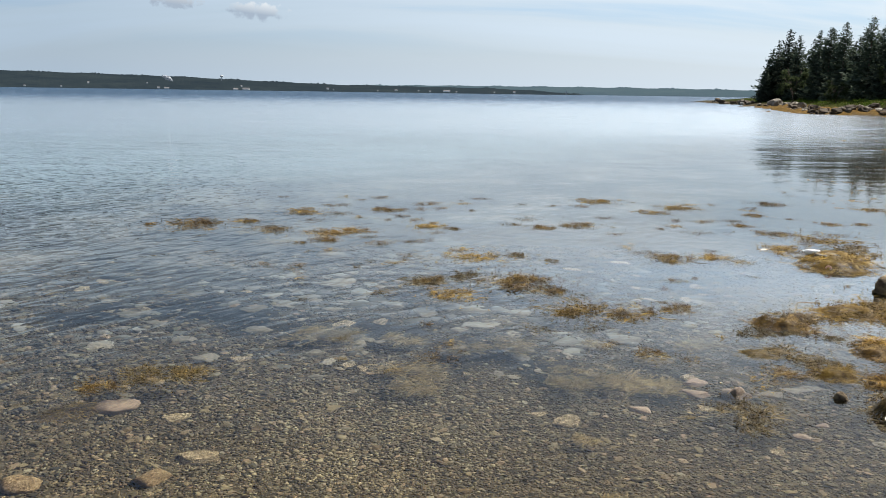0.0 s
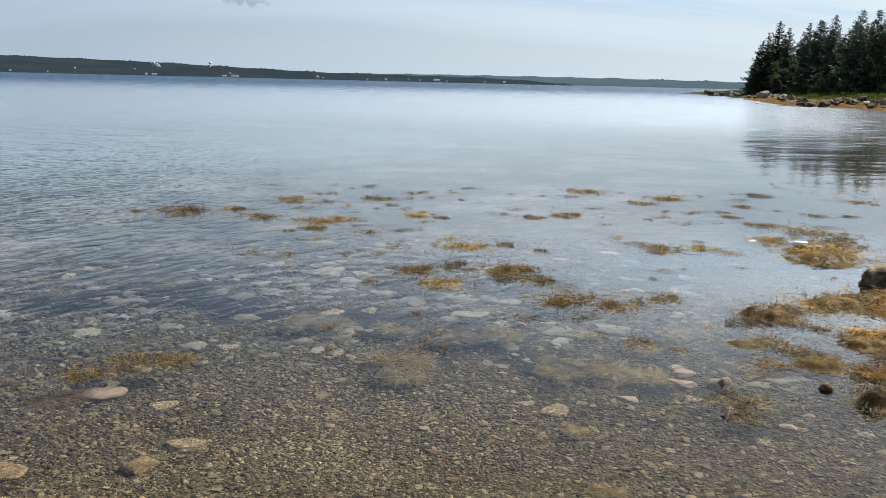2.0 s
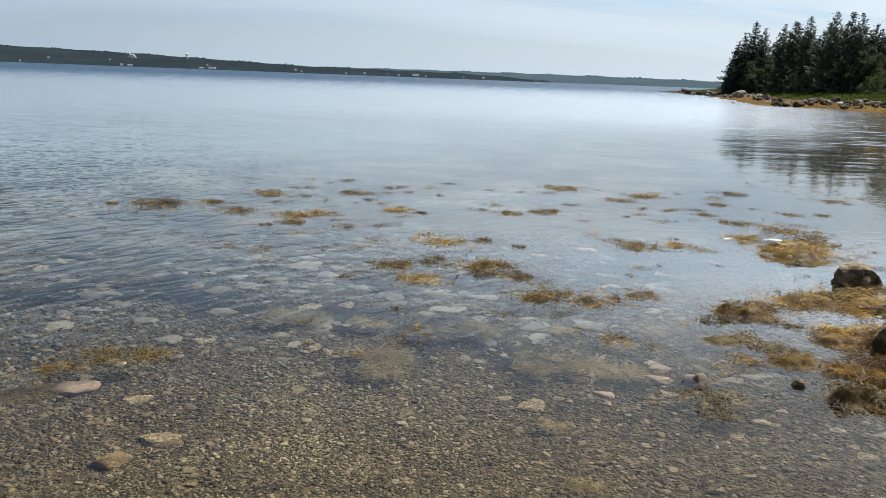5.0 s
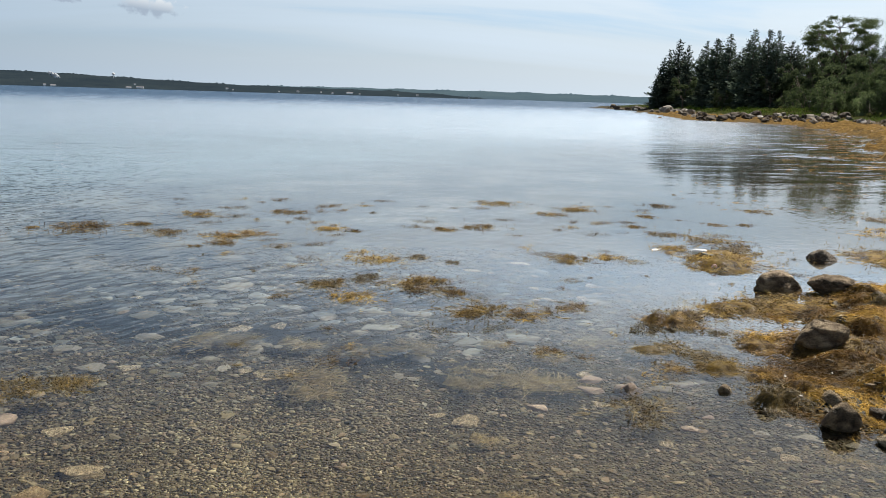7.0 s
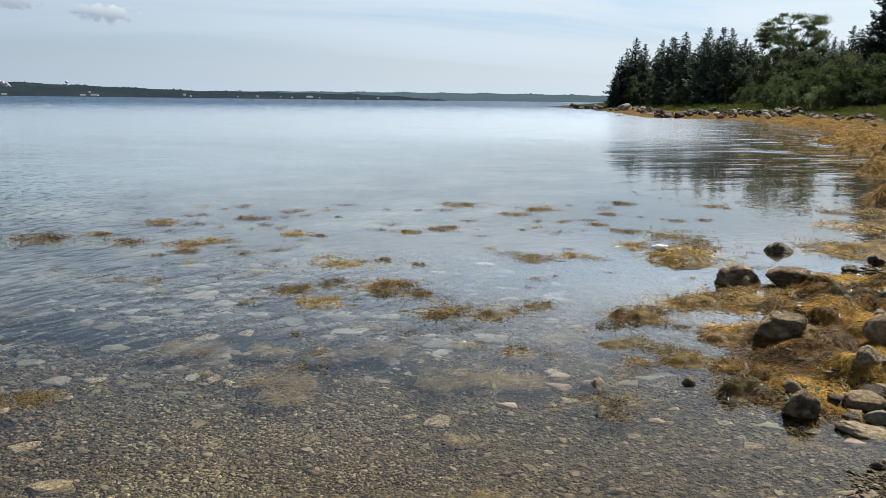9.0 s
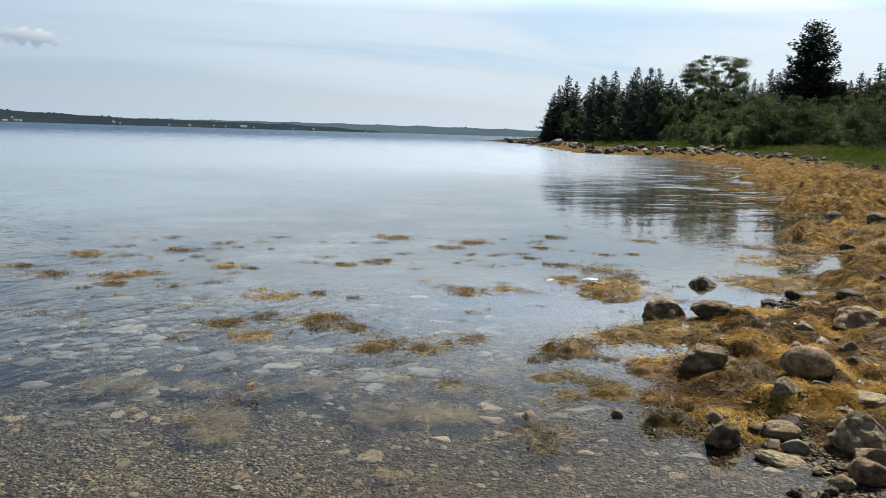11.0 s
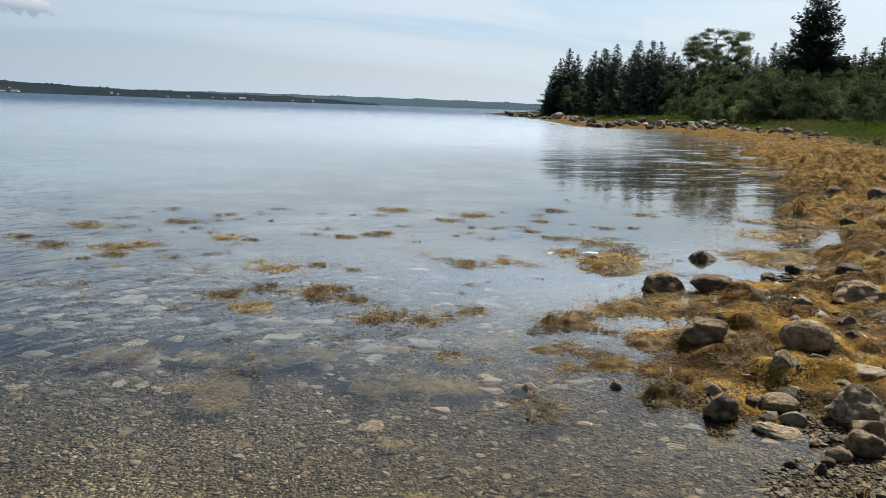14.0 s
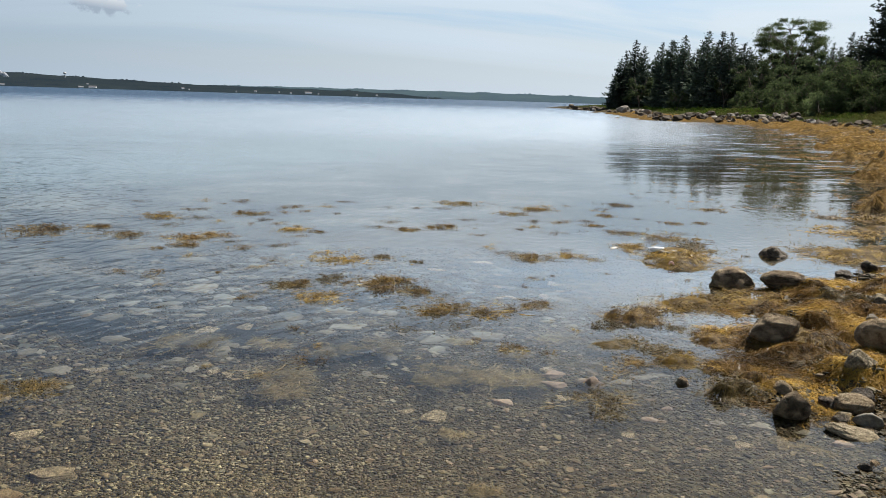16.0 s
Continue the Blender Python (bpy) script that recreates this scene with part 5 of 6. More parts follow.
def mound_mesh(kind, seed):
    """A domed raft of rockweed, one metre wide: draped locks over a low top, with crumbs of bladders."""
    rng = np.random.RandomState(seed)
    pieces = []
    tops = rng.normal(0, 1, (9, 2)) * (0.2, 0.13)

    def dome(x, y):
        return 1 - np.exp(-0.9 * sum(np.exp(-((x - a) ** 2 + (y - b) ** 2 * 1.7) / 0.012) for a, b in tops))

    for q in range(95):
        c = tops[rng.randint(9)] + rng.normal(0, 1, 2) * (0.13, 0.09)
        n, head, bend = 16, math.atan2(c[1], c[0]) + rng.normal(0, 0.9), rng.normal(0, 1.3)
        base = np.stack([c[0] + rng.normal(0, 0.02, n), c[1] + rng.normal(0, 0.02, n), np.zeros(n)], -1)
        pieces.append(strands(base, head + rng.normal(0, 0.35, n), rng.uniform(0.08, 0.22, n), rng.uniform(0.003, 0.007, n), rng.uniform(0.0, 0.25, n), bend + rng.normal(0, 0.6, n), 0, 4, rng))
    m = 900
    pick = tops[rng.randint(0, 9, m)] + rng.normal(0, 1, (m, 2)) * (0.17, 0.11)
    pieces.append(cards(np.stack([pick[:, 0], pick[:, 1], rng.uniform(0, 0.05, m)], -1), rng.uniform(0.006, 0.014, m), rng, 0.2, 0.5))
    v, f = joined(pieces)
    v[:, 2] += dome(v[:, 0], v[:, 1])
    return grid_mesh("seaweed_mound", v, f, WEED[kind], False)


# x, y, width, height by width, kind
MOUNDS = [(3.55, 7.3, 0.75, 0.12, "g"), (3.75, 7.75, 0.6, 0.1, "g"), (2.22, 5.35, 0.4, 0.2, "b"), (2.95, 5.65, 0.62, 0.07, "g"), (3.35, 5.72, 0.5, 0.07, "g"), (5.7, 7.75, 0.9, 0.1, "g"), (6.3, 8.0, 0.6, 0.1, "g"), (7.3, 9.5, 0.7, 0.1, "g"), (2.15, 4.35, 0.3, 0.16, "g"), (2.6, 4.75, 0.32, 0.16, "b"),
          (2.2, 3.78, 0.34, 0.26, "d"), (2.42, 3.95, 0.3, 0.26, "b"), (3.2, 4.85, 0.4, 0.2, "b"), (4.0, 5.55, 0.45, 0.2, "d"), (4.3, 5.4, 0.4, 0.2, "d"), (3.05, 4.05, 0.35, 0.2, "d"), (1.9, 4.75, 0.34, 0.08, "d")]
MOUND_SHAPES = {k: [mound_mesh(k, 170 + 5 * i + ord(k)) for i in range(2)] for k in "gbd"}
for n, (x, y, wide, tall, kind) in enumerate(MOUNDS):
    ob = new("seaweed_mound")
    tagged(part("fronds", MOUND_SHAPES[kind][n % 2], WEED[kind], ob), kind="stuff")
    ob.matrix_basis = pose(x, y, float(weed_top(x, y)) - 0.008, 0, 0, rng.choice([0, 180]) + rng.uniform(-20, 20)) @ Matrix.Diagonal((wide * 1.15, wide * 1.15, wide * tall * 1.0, 1))
    tagged(ob, {"g": "golden mound of rockweed rising from the water", "b": "brown mound of rockweed at the water's edge", "d": "dark wet mound of rockweed by the boulders"}[kind], "seaweed", "mounds of rockweed")


def tuft_mesh(seed):
    """Long thin weed that waves up from the bottom, one metre across."""
    rng = np.random.RandomState(seed)
    pieces = []
    for q in range(7):
        cx, cy, n = rng.uniform(-0.3, 0.3), rng.uniform(-0.18, 0.18), 40
        base = np.stack([cx + rng.normal(0, 0.05, n), cy + rng.normal(0, 0.04, n), np.zeros(n)], -1)
        pieces.append(strands(base, 0.25 + rng.normal(0, 0.55, n) + (3.1 if q == 3 else 0.0), rng.uniform(0.2, 0.55, n), rng.uniform(0.005, 0.01, n), rng.uniform(0.02, 0.24, n), rng.normal(0, 1.4, n), 0, 6, rng))
    v, f = joined(pieces)
    return grid_mesh("weed_tuft", v, f, WEED["p"])


TUFTS = [tuft_mesh(s) for s in (201, 202, 203)]
for n, (x, y, wide) in enumerate(SUBMERGED):
    depth = -float(ground_height(x, y))
    ob = new("weed_tuft")
    tagged(part("fronds", TUFTS[n % 3], WEED["p"], ob), kind="stuff")
    ob.matrix_basis = pose(x, y, -min(depth, 0.3 * wide + 0.06), 0, 0, rng.uniform(-30, 30)) @ Matrix.Diagonal((wide, wide, min(depth, 0.3 * wide + 0.06) * 1.4, 1))
    tagged(ob, "straw-coloured thread weed waving under clear water", "seaweed", "weed tufts under water")


# ---- flotsam ----
def turned_shape(profile, sides=20):
    """A bmesh turned round the x axis from pairs of length and radius."""
    b = bmesh.new()
    rings = [[b.verts.new((x, r * math.cos(6.2832 * k / sides), r * math.sin(6.2832 * k / sides))) for k in range(sides)] for x, r in profile]
    for one, two in zip(rings, rings[1:]):
        for k in range(sides):
            b.faces.new((one[k], one[(k + 1) % sides], two[(k + 1) % sides], two[k]))
    b.faces.new(rings[0])
    b.faces.new(rings[-1][::-1])
    bmesh.ops.recalc_face_normals(b, faces=b.faces[:])
    for fc in b.faces:
        fc.smooth = len(fc.verts) == 4
    return b


bottle = new("plastic_bottle")
part("body", turned_shape([(-0.085, 0.028), (-0.08, 0.033), (-0.045, 0.034), (-0.04, 0.032), (-0.03, 0.032), (-0.025, 0.034), (0.035, 0.034), (0.055, 0.03), (0.072, 0.02), (0.08, 0.0145), (0.088, 0.0145)]), BOTTLE, bottle)
part("cap", turned_shape([(0.086, 0.0165), (0.104, 0.0165), (0.106, 0.014)], 14), BOTTLE, bottle, "white screw cap")
bottle.matrix_basis = pose(3.5, 7.84, 0.036, 0, -3, 172) @ Matrix.Scale(0.9, 4)
tagged(bottle, "white plastic bottle floating beside golden rockweed", "bottle")

turn = [(0.026 * math.cos(a * 0.42) * (1 - 0.03 * a), 0.0, 0.026 * math.sin(a * 0.42) * (1 - 0.03 * a)) for a in range(9)]
v, f = limb(turn, 0.008, 0.004, 7)
curl = new("shell_curl", grid_mesh("shell_curl", v, f, SHELL))
curl.location = (3.33, 7.1, float(weed_top(3.33, 7.1)) + 0.03)
tagged(curl, "small pinkish curl of shell on golden rockweed", "shell")

# Added dark heap standing in for the shade beside the pink stone.
heap = new("seaweed_heap")
tagged(part("fronds", HEAPS["d"][1], WEED["d"], heap), kind="stuff")
heap.matrix_basis = pose(-2.0, 3.78, float(ground_height(-2.0, 3.78)), 0, 0, 40) @ Matrix.Diagonal((0.42, 0.34, 0.12, 1))
tagged(heap, "dark drowned rockweed heap added as shade beside a pink stone", "seaweed", "heaps of rockweed")


# ---- stones and boulders ----
def rock_mesh(name, seed, level, mat, rough=0.22, cuts=5, sharp=0.85, smooth=True):
    """A weathered rock, one metre wide, resting on its base: a lumpy ball with worn flat faces."""
    rng = np.random.RandomState(seed)
    b = bmesh.new()
    bmesh.ops.create_icosphere(b, subdivisions=level, radius=0.5)
    planes = []
    for q in range(cuts):
        nrm = Vector(rng.normal(size=3))
        nrm.z = abs(nrm.z) * 0.8
        planes.append((nrm.normalized(), rng.uniform(0.22, 0.4) if sharp > 0.95 else rng.uniform(0.33, 0.45)))
    off = Vector(rng.uniform(-50, 50, 3))
    for v in b.verts:
        d = v.co.normalized()
        for nrm, lim in planes:
            over = v.co.dot(nrm) - lim
            if over > 0:
                v.co -= nrm * over * sharp
        v.co += d * (noise.noise(v.co * 2.3 + off) * rough * 0.6 + noise.noise(v.co * 6.0 + off) * rough * 0.22 + noise.noise(v.co * 14 + off) * rough * 0.12 + noise.noise(v.co * 31 + off) * rough * 0.06)
    for fc in b.faces:
        fc.smooth = smooth
    zs = [v.co.z for v in b.verts]
    low, high = min(zs), max(zs)
    xs, ys = [v.co.x for v in b.verts], [v.co.y for v in b.verts]
    w, w2 = max(xs) - min(xs), max(ys) - min(ys)
    for v in b.verts:
        v.co = Vector((v.co.x / w, v.co.y / w2, (v.co.z - low) / (high - low)))
    me = bpy.data.meshes.new(name)
    b.to_mesh(me)
    b.free()
    me.materials.append(mat)
    return me


STONE_WORD = {"w": "pale whitish-grey", "g": "grey", "p": "pinkish", "t": "tan", "b": "brown-grey", "m": "dark brown", "d": "dark wet"}
STONES_A = [(-2.47, 5.15, 0.14, 'w'), (-2.43, 5.62, 0.28, 'w'), (-2.39, 5.28, 0.13, 'w'), (-1.86, 5.03, 0.17, 'w'), (-1.59, 4.65, 0.19, 'w'), (-1.38, 4.66, 0.16, 'g'), (-0.85,
    4.39, 0.12, 'w'), (-0.62, 5.09, 0.12, 'w'), (-1.80, 3.81, 0.25, 'p'), (-1.44, 3.72, 0.15, 'g'), (-1.18, 3.27, 0.21, 'g'), (-1.3, 3.08, 0.16, 't'), (-1.84, 2.98, 0.18, 't'),
    (-1.07, 6.62, 0.37, 'w'), (-1.29, 7.79, 0.36, 'w'), (-1.01, 7.06, 0.17, 'w'), (-0.27, 5.70, 0.28, 'w'), (-1.58, 5.82, 0.23, 'w'), (0.11, 5.77, 0.26, 'w'), (0.69, 4.99, 0.17,
    'w'), (0.89, 4.95, 0.20, 'w'), (1.12, 5.04, 0.29, 'w')]
STONES_B = [(1.33, 4.25, 0.16, 'p'), (1.30, 4.09, 0.16, 'p'), (1.69, 4.07, 0.14, 'w'), (1.84, 4.13, 0.15, 'w'), (1.96, 4.18, 0.14, 'w'), (0.84, 4.12, 0.13, 'g'), (0.65, 4.13, 0.08,
    'w'), (0.55, 3.74, 0.18, 'g'), (0.94, 3.88, 0.13, 'p'), (1.29, 3.90, 0.12, 'g'), (-1.38, 6.34, 0.19, 'w'), (-1.15, 6.09, 0.16, 'w'), (-0.91, 6.01, 0.17, 'w'), (-0.80, 6.18,
    0.18, 'w'), (-0.63, 6.35, 0.17, 'w'), (-0.97, 5.83, 0.15, 'w'), (-0.50, 5.92, 0.18, 'w'), (-1.38, 5.91, 0.16, 'w'), (0.44, 5.70, 0.25, 'w')]
STONES_C = [(0.41, 3.85, 0.10, 'g'), (1.65, 4.39, 0.13, 'w'), (1.89, 4.15, 0.12, 'w'), (2.13, 3.39, 0.10, 'w'), (1.95, 3.30, 0.08, 'g'), (1.47, 3.41, 0.09, 'g'), (1.79, 3.68, 0.08,
    'p'), (2.17, 3.38, 0.12, 'w'), (2.34, 3.29, 0.11, 'w'), (2.43, 3.14, 0.11, 'p'), (1.96, 3.46, 0.09, 'w'), (1.96, 3.20, 0.10, 'g'), (1.64, 3.56, 0.09, 'p'), (0.65, 4.21, 0.10,
    'g'), (1.08, 4.22, 0.08, 'w')]
def stone_field(label, spots, n, seed, low, high):
    """Many flat pale stones on the bottom, in loose fields."""
    rng = np.random.RandomState(seed)
    shapes = []
    for me in FLAT["w"]:
        me.calc_loop_triangles()
        shapes.append((np.array([v.co[:] for v in me.vertices]), np.array([p.vertices[:] for p in me.polygons])))
    pieces = []
    for q in range(n):
        cx, cy, sx, sy = spots[rng.randint(len(spots))]
        x, y = cx + rng.normal(0, sx), cy + rng.normal(0, sy)
        if float(shore_distance(x, y)) > -0.5 or float(shade_share(x, y)) > 0.4:
            continue
        wide, a = low + (high - low) * rng.uniform() ** 2, rng.normal(0, 0.7)
        v, f = shapes[rng.randint(4)]
        v = v * (wide, wide * rng.uniform(0.5, 0.85), wide * rng.uniform(0.12, 0.22))
        v = np.stack([v[:, 0] * math.cos(a) - v[:, 1] * math.sin(a) + x, v[:, 0] * math.sin(a) + v[:, 1] * math.cos(a) + y, v[:, 2] + float(ground_height(x, y)) - 0.01], -1)
        pieces.append((v, f))
    return tagged(new("stone_field", grid_mesh("stone_field", *joined(pieces), PALE_STONE)), label, "stone", kind="stuff")


# x, y, width, height by width, kind, form (r rounded, a angular, s slab)
BOULDERS_A = [(3.53, 6.25, 0.46, 0.35, 'm', 'a'), (3.88, 6.06, 0.42, 0.38, 'm', 'r'), (4.73, 7.63, 0.32, 0.3, 'd', 'r'), (4.85, 6.64, 0.17, 0.36, 'd', 'a'), (5.28, 6.84, 0.17, 0.66, 'd', 'a'), (2.85, 4.55, 0.34, 0.58, 'm', 'a'), (3.41, 4.22, 0.36, 0.60, 'b', 'r'), (4.74, 5.26, 0.47, 0.43, 'b', 'a'), (5.48, 6.3, 0.27, 0.55, 'd', 'r'),
    (6.12, 6.68, 0.16, 1.07, 'd', 'a'), (7.06, 8.12, 0.22, 0.35, 'g', 's'), (5.48, 5.5, 0.46, 0.34, 'b', 's'), (4.96, 4.94, 0.33, 0.45, 'b', 'r'), (4.87, 5.02, 0.2, 0.38, 'g', 's'), (4.09, 4.63, 0.1, 1.14, 'g', 'r'), (3.93, 4.39, 0.12, 0.58, 'd', 'r')]
BOULDERS_B = [(2.94, 3.78, 0.2, 0.74, 'g', 'a'), (3.37, 4.05, 0.13, 0.57, 'w', 'a'), (3.39, 3.68, 0.27, 0.27, 'g', 'r'), (3.19, 3.58, 0.14, 0.45, 'g', 's'), (2.92, 3.18, 0.33, 0.63, 'g', 'a'), (2.7, 3.47, 0.21, 0.44, 't', 'r'), (2.79, 3.53, 0.17, 0.55, 'd', 's'), (2.35, 3.45, 0.2, 0.64, 'm', 'a'),
    (2.42, 3.68, 0.11, 0.74, 't', 'a'), (2.67, 3.31, 0.15, 0.46, 'w', 'a'), (2.5, 3.2, 0.26, 0.1, 'g', 's'), (2.84, 2.97, 0.19, 0.70, 'b', 'a'), (2.71, 2.87, 0.19, 0.61, 'b', 'r'), (2.92, 2.83, 0.16, 0.75, 'd', 'a'), (3.02, 2.78, 0.12, 0.53, 'b', 'r'), (2.58, 2.88, 0.13, 0.53, 't', 'a')]
BOULDERS_C = [(2.5, 2.84, 0.08, 0.49, 'd', 'a'), (2.7, 2.49, 0.21, 0.34, 'b', 'r'), (3.29, 3.13, 0.21, 0.66, 'b', 'r'), (2.41, 2.77, 0.06, 0.85, 'd', 'a'), (2.61, 3.56, 0.12, 0.42, 'd', 'a'), (2.35, 2.89, 0.07, 0.3, 'd', 's'), (1.47, 4.02, 0.17, 0.14, 'p', 's'), (2.0, 3.98, 0.1, 0.3, 'm', 's'), (2.57, 3.38, 0.1, 0.35, 'd', 's'),
    (10.26, 11.38, 0.43, 0.64, 'd', 'r'), (12.32, 14.97, 0.39, 0.35, 'd', 'r'), (10.98, 11.14, 0.36, 0.62, 'd', 'r'), (8.45, 9.87, 0.25, 0.55, 'd', 'r'), (7.96, 7.85, 0.28, 0.79, 'd', 'a'), (3.28, 3.36, 0.08, 0.45, 'd', 'a'), (3.53, 7.74, 0.2, 0.2, 'w', 's'), (2.74, 3.05, 0.1, 0.4, 'd', 'a'), (2.66, 3.6, 0.1, 0.42, 'b', 'a')]
rng = np.random.RandomState(6)
FLAT = {k: [rock_mesh("stone", 300 + 11 * i + ord(k), 3, STONE[k], 0.13, 11, 0.98) for i in range(4)] for k in STONE}
for n, (x, y, wide, kind) in enumerate(STONES_A + STONES_B + STONES_C):
    ob = new("stone", FLAT[kind][n % 4])
    tall = wide * rng.uniform(0.16, 0.26)
    if kind in "tdp":
        tall = wide * {"t": 0.6, "d": 0.6, "p": 0.36}[kind]
    g = float(ground_height(x, y))
    ob.matrix_basis = pose(x, y + wide * 0.25, g - tall * 0.2, rng.uniform(-6, 6), rng.uniform(-6, 6), rng.uniform(-35, 35)) @ Matrix.Diagonal((wide, wide * rng.uniform(0.6, 0.9), tall, 1))
    tagged(ob, STONE_WORD[kind] + (" stone lying on the gravel under shallow water" if g + tall * 0.8 < 0 else " stone standing out of the shallow water"), "stone", "stones in the shallows")

stone_field("bleached flat stones lying close together under clear water", [(-1.25, 6.4, 0.3, 0.3), (-0.85, 6.1, 0.3, 0.16), (-0.3, 5.8, 0.25, 0.12), (0.25, 5.75, 0.3, 0.14), (0.8, 5.05, 0.3, 0.14), (-1.0, 7.4, 0.5, 0.5)], 170, 7, 0.07, 0.26)
stone_field("grey flat stones scattered over the darker bottom", [(-2.4, 6.4, 0.7, 0.6), (-2.2, 5.2, 0.6, 0.4), (-0.5, 7.0, 0.9, 0.6), (1.0, 6.3, 0.6, 0.6)], 200, 8, 0.05, 0.2)
for q in range(290):
    r0, a0 = rng.uniform(4.4, 8.2), radians(rng.uniform(-27, 20))
    x, y = r0 * math.sin(a0), r0 * math.cos(a0)
    if waves2(x, y, 2.0, 77) < rng.uniform(-0.7, 0.5):
        continue
    wide = (0.05 + 0.16 * rng.uniform() ** 2) * (0.6 + r0 / 12)
    ob = new("stone", FLAT["w" if rng.uniform() < 0.7 else "g"][q % 4])
    ob.matrix_basis = pose(x, y, float(ground_height(x, y)) - wide * 0.05, rng.uniform(-6, 6), rng.uniform(-6, 6), rng.uniform(0, 360)) @ Matrix.Diagonal((wide, wide * rng.uniform(0.5, 0.9), wide * rng.uniform(0.12, 0.2), 1))
    tagged(ob, "flat pale stone on the darker bottom under water", "stone", "flat stones further out")

FORM = {"r": (0.15, 3, 0.75), "a": (0.12, 10, 0.97), "s": (0.1, 9, 0.97)}
for n, (x, y, wide, tall, kind, form) in enumerate(BOULDERS_A + BOULDERS_B + BOULDERS_C):
    rough, cuts, sharp = FORM[form]
    ob = new("boulder" if wide > 0.18 else "stone", rock_mesh("boulder", 400 + n, 5 if wide > 0.3 else 4 if wide > 0.16 else 3, STONE[kind], 0.08 if n == 6 else rough, cuts, sharp))
    g = float(ground_height(x, y)) + 0.5 * float(mound(x, y) * wrack_share(x, y))
    h = wide * tall + max(0.0, -g)
    deep = wide * rng.uniform(0.65, 0.85)
    toward = math.hypot(x, y)
    ob.matrix_basis = pose(x + x / toward * deep * 0.3, y + y / toward * deep * 0.3, g - h * 0.08 + 0.005, rng.uniform(-7, 7), rng.uniform(-7, 7), -math.degrees(math.atan2(x, y)) + rng.uniform(-20, 20)) @ Matrix.Diagonal((wide * 0.93, deep * 0.9, h * 1.1, 1))
    tagged(ob, STONE_WORD[kind] + (" boulder among the rockweed at the water's edge" if wide > 0.18 else " stone on the shore between boulders"), "boulder" if wide > 0.18 else "stone", "boulders on the shore" if wide > 0.18 else "small shore stones")

# small broken stones where the beach meets the water
for q in range(130):
    x, y = rng.uniform(2.1, 3.9), rng.uniform(2.3, 4.0)
    d = float(shore_distance(x, y))
    if d < -0.25 or rng.uniform() > 1.1 - 0.8 * float(wrack_share(x, y)):
        continue
    wide = 0.03 + 0.08 * rng.uniform() ** 2
    kind = "bbdgtpg"[rng.randint(7)]
    ob = new("stone", FLAT[kind][q % 4])
    ob.matrix_basis = pose(x, y, float(ground_height(x, y)) - wide * 0.06, rng.uniform(-25, 25), rng.uniform(-25, 25), rng.uniform(0, 360)) @ Matrix.Diagonal((wide, wide * rng.uniform(0.5, 0.9), wide * rng.uniform(0.3, 0.6), 1))
    tagged(ob, STONE_WORD[kind] + " broken stone on the wet beach", "stone", "broken stones on the beach")

# rocks lying in the rockweed
for q in range(95):
    x, y = rng.uniform(2.9, 8.5), rng.uniform(3.4, 8.5)
    if float(shore_distance(x, y)) < 0.25 or x > y * 1.35:
        continue
    wide = 0.05 + 0.17 * rng.uniform() ** 1.8
    kind = "bdbgdt"[rng.randint(6)]
    ob = new("stone", FLAT[kind][q % 4])
    g = float(ground_height(x, y)) + float(mound(x, y) * wrack_share(x, y)) * 0.6
    ob.matrix_basis = pose(x, y, g - wide * 0.05, rng.uniform(-20, 20), rng.uniform(-20, 20), rng.uniform(0, 360)) @ Matrix.Diagonal((wide, wide * rng.uniform(0.6, 0.95), wide * rng.uniform(0.4, 0.75), 1))
    tagged(ob, STONE_WORD[kind] + " stone lying in the wet rockweed", "stone", "stones in the near rockweed")

# rocks of the far beach and of the point
DARK_ROCKS = [rock_mesh("weedy_rock", 520 + i, 2, SPIT_ROCK, 0.3, 9, 0.98, False) for i in range(4)]
ROCKS = [rock_mesh("shore_rock", 500 + i, 2, SHORE_ROCK, 0.3, 9, 0.98, False) for i in range(6)]
BANKS = [(22.2, 25.6, 0.1, 2.6, 60, 0.3, 1.3, "dark rocks on the low spit"), (25.0, 33.0, 4.4, 7.2, 75, 0.4, 1.3, "pale rocks along the bank"), (24.6, 31.5, 0.6, 4.4, 70, 0.3, 1.2, "dark rocks below the bank"), (33.0, 38.5, 3.4, 5.4, 95, 0.3, 0.95, "grey rocks at the meadow's edge"),
         (39.0, 48.0, 4.2, 5.4, 22, 0.2, 0.6, "small stones at the meadow's edge"), (17.0, 20.2, -0.8, 4.0, 22, 0.5, 2.0, "rocks of the point"), (20.2, 23.0, 0.3, 3.6, 18, 0.4, 1.2, "dark rocks on the low spit"), (20.9, 22.6, 1.2, 3.2, 9, 1.3, 2.4, "pale boulders on the spit")]
for b0, b1, d0, d1, count, s0, s1, group in BANKS:
    for q in range(count):
        x, y, r = inland(rng.uniform(b0, b1), rng.uniform(d0, d1))
        s = s0 + (s1 - s0) * rng.uniform(0, 1) ** 2.2
        ob = new("shore_rock", DARK_ROCKS[rng.randint(4)] if rng.uniform() < (0.85 if "dark" in group else 0.1 if "spit" in group else 0.5) else ROCKS[rng.randint(6)])
        h = s * rng.uniform(0.4, 0.7)
        ob.matrix_basis = pose(x, y, float(ground_height(x, y)) - h * 0.2 + 0.04, rng.uniform(-12, 12), rng.uniform(-12, 12), rng.uniform(0, 360)) @ Matrix.Diagonal((s, s * rng.uniform(0.6, 1), h, 1))
        tagged(ob, "weathered " + ("pale grey" if "pale" in group else "brown-grey") + " shore rock below the trees", "rock", group)

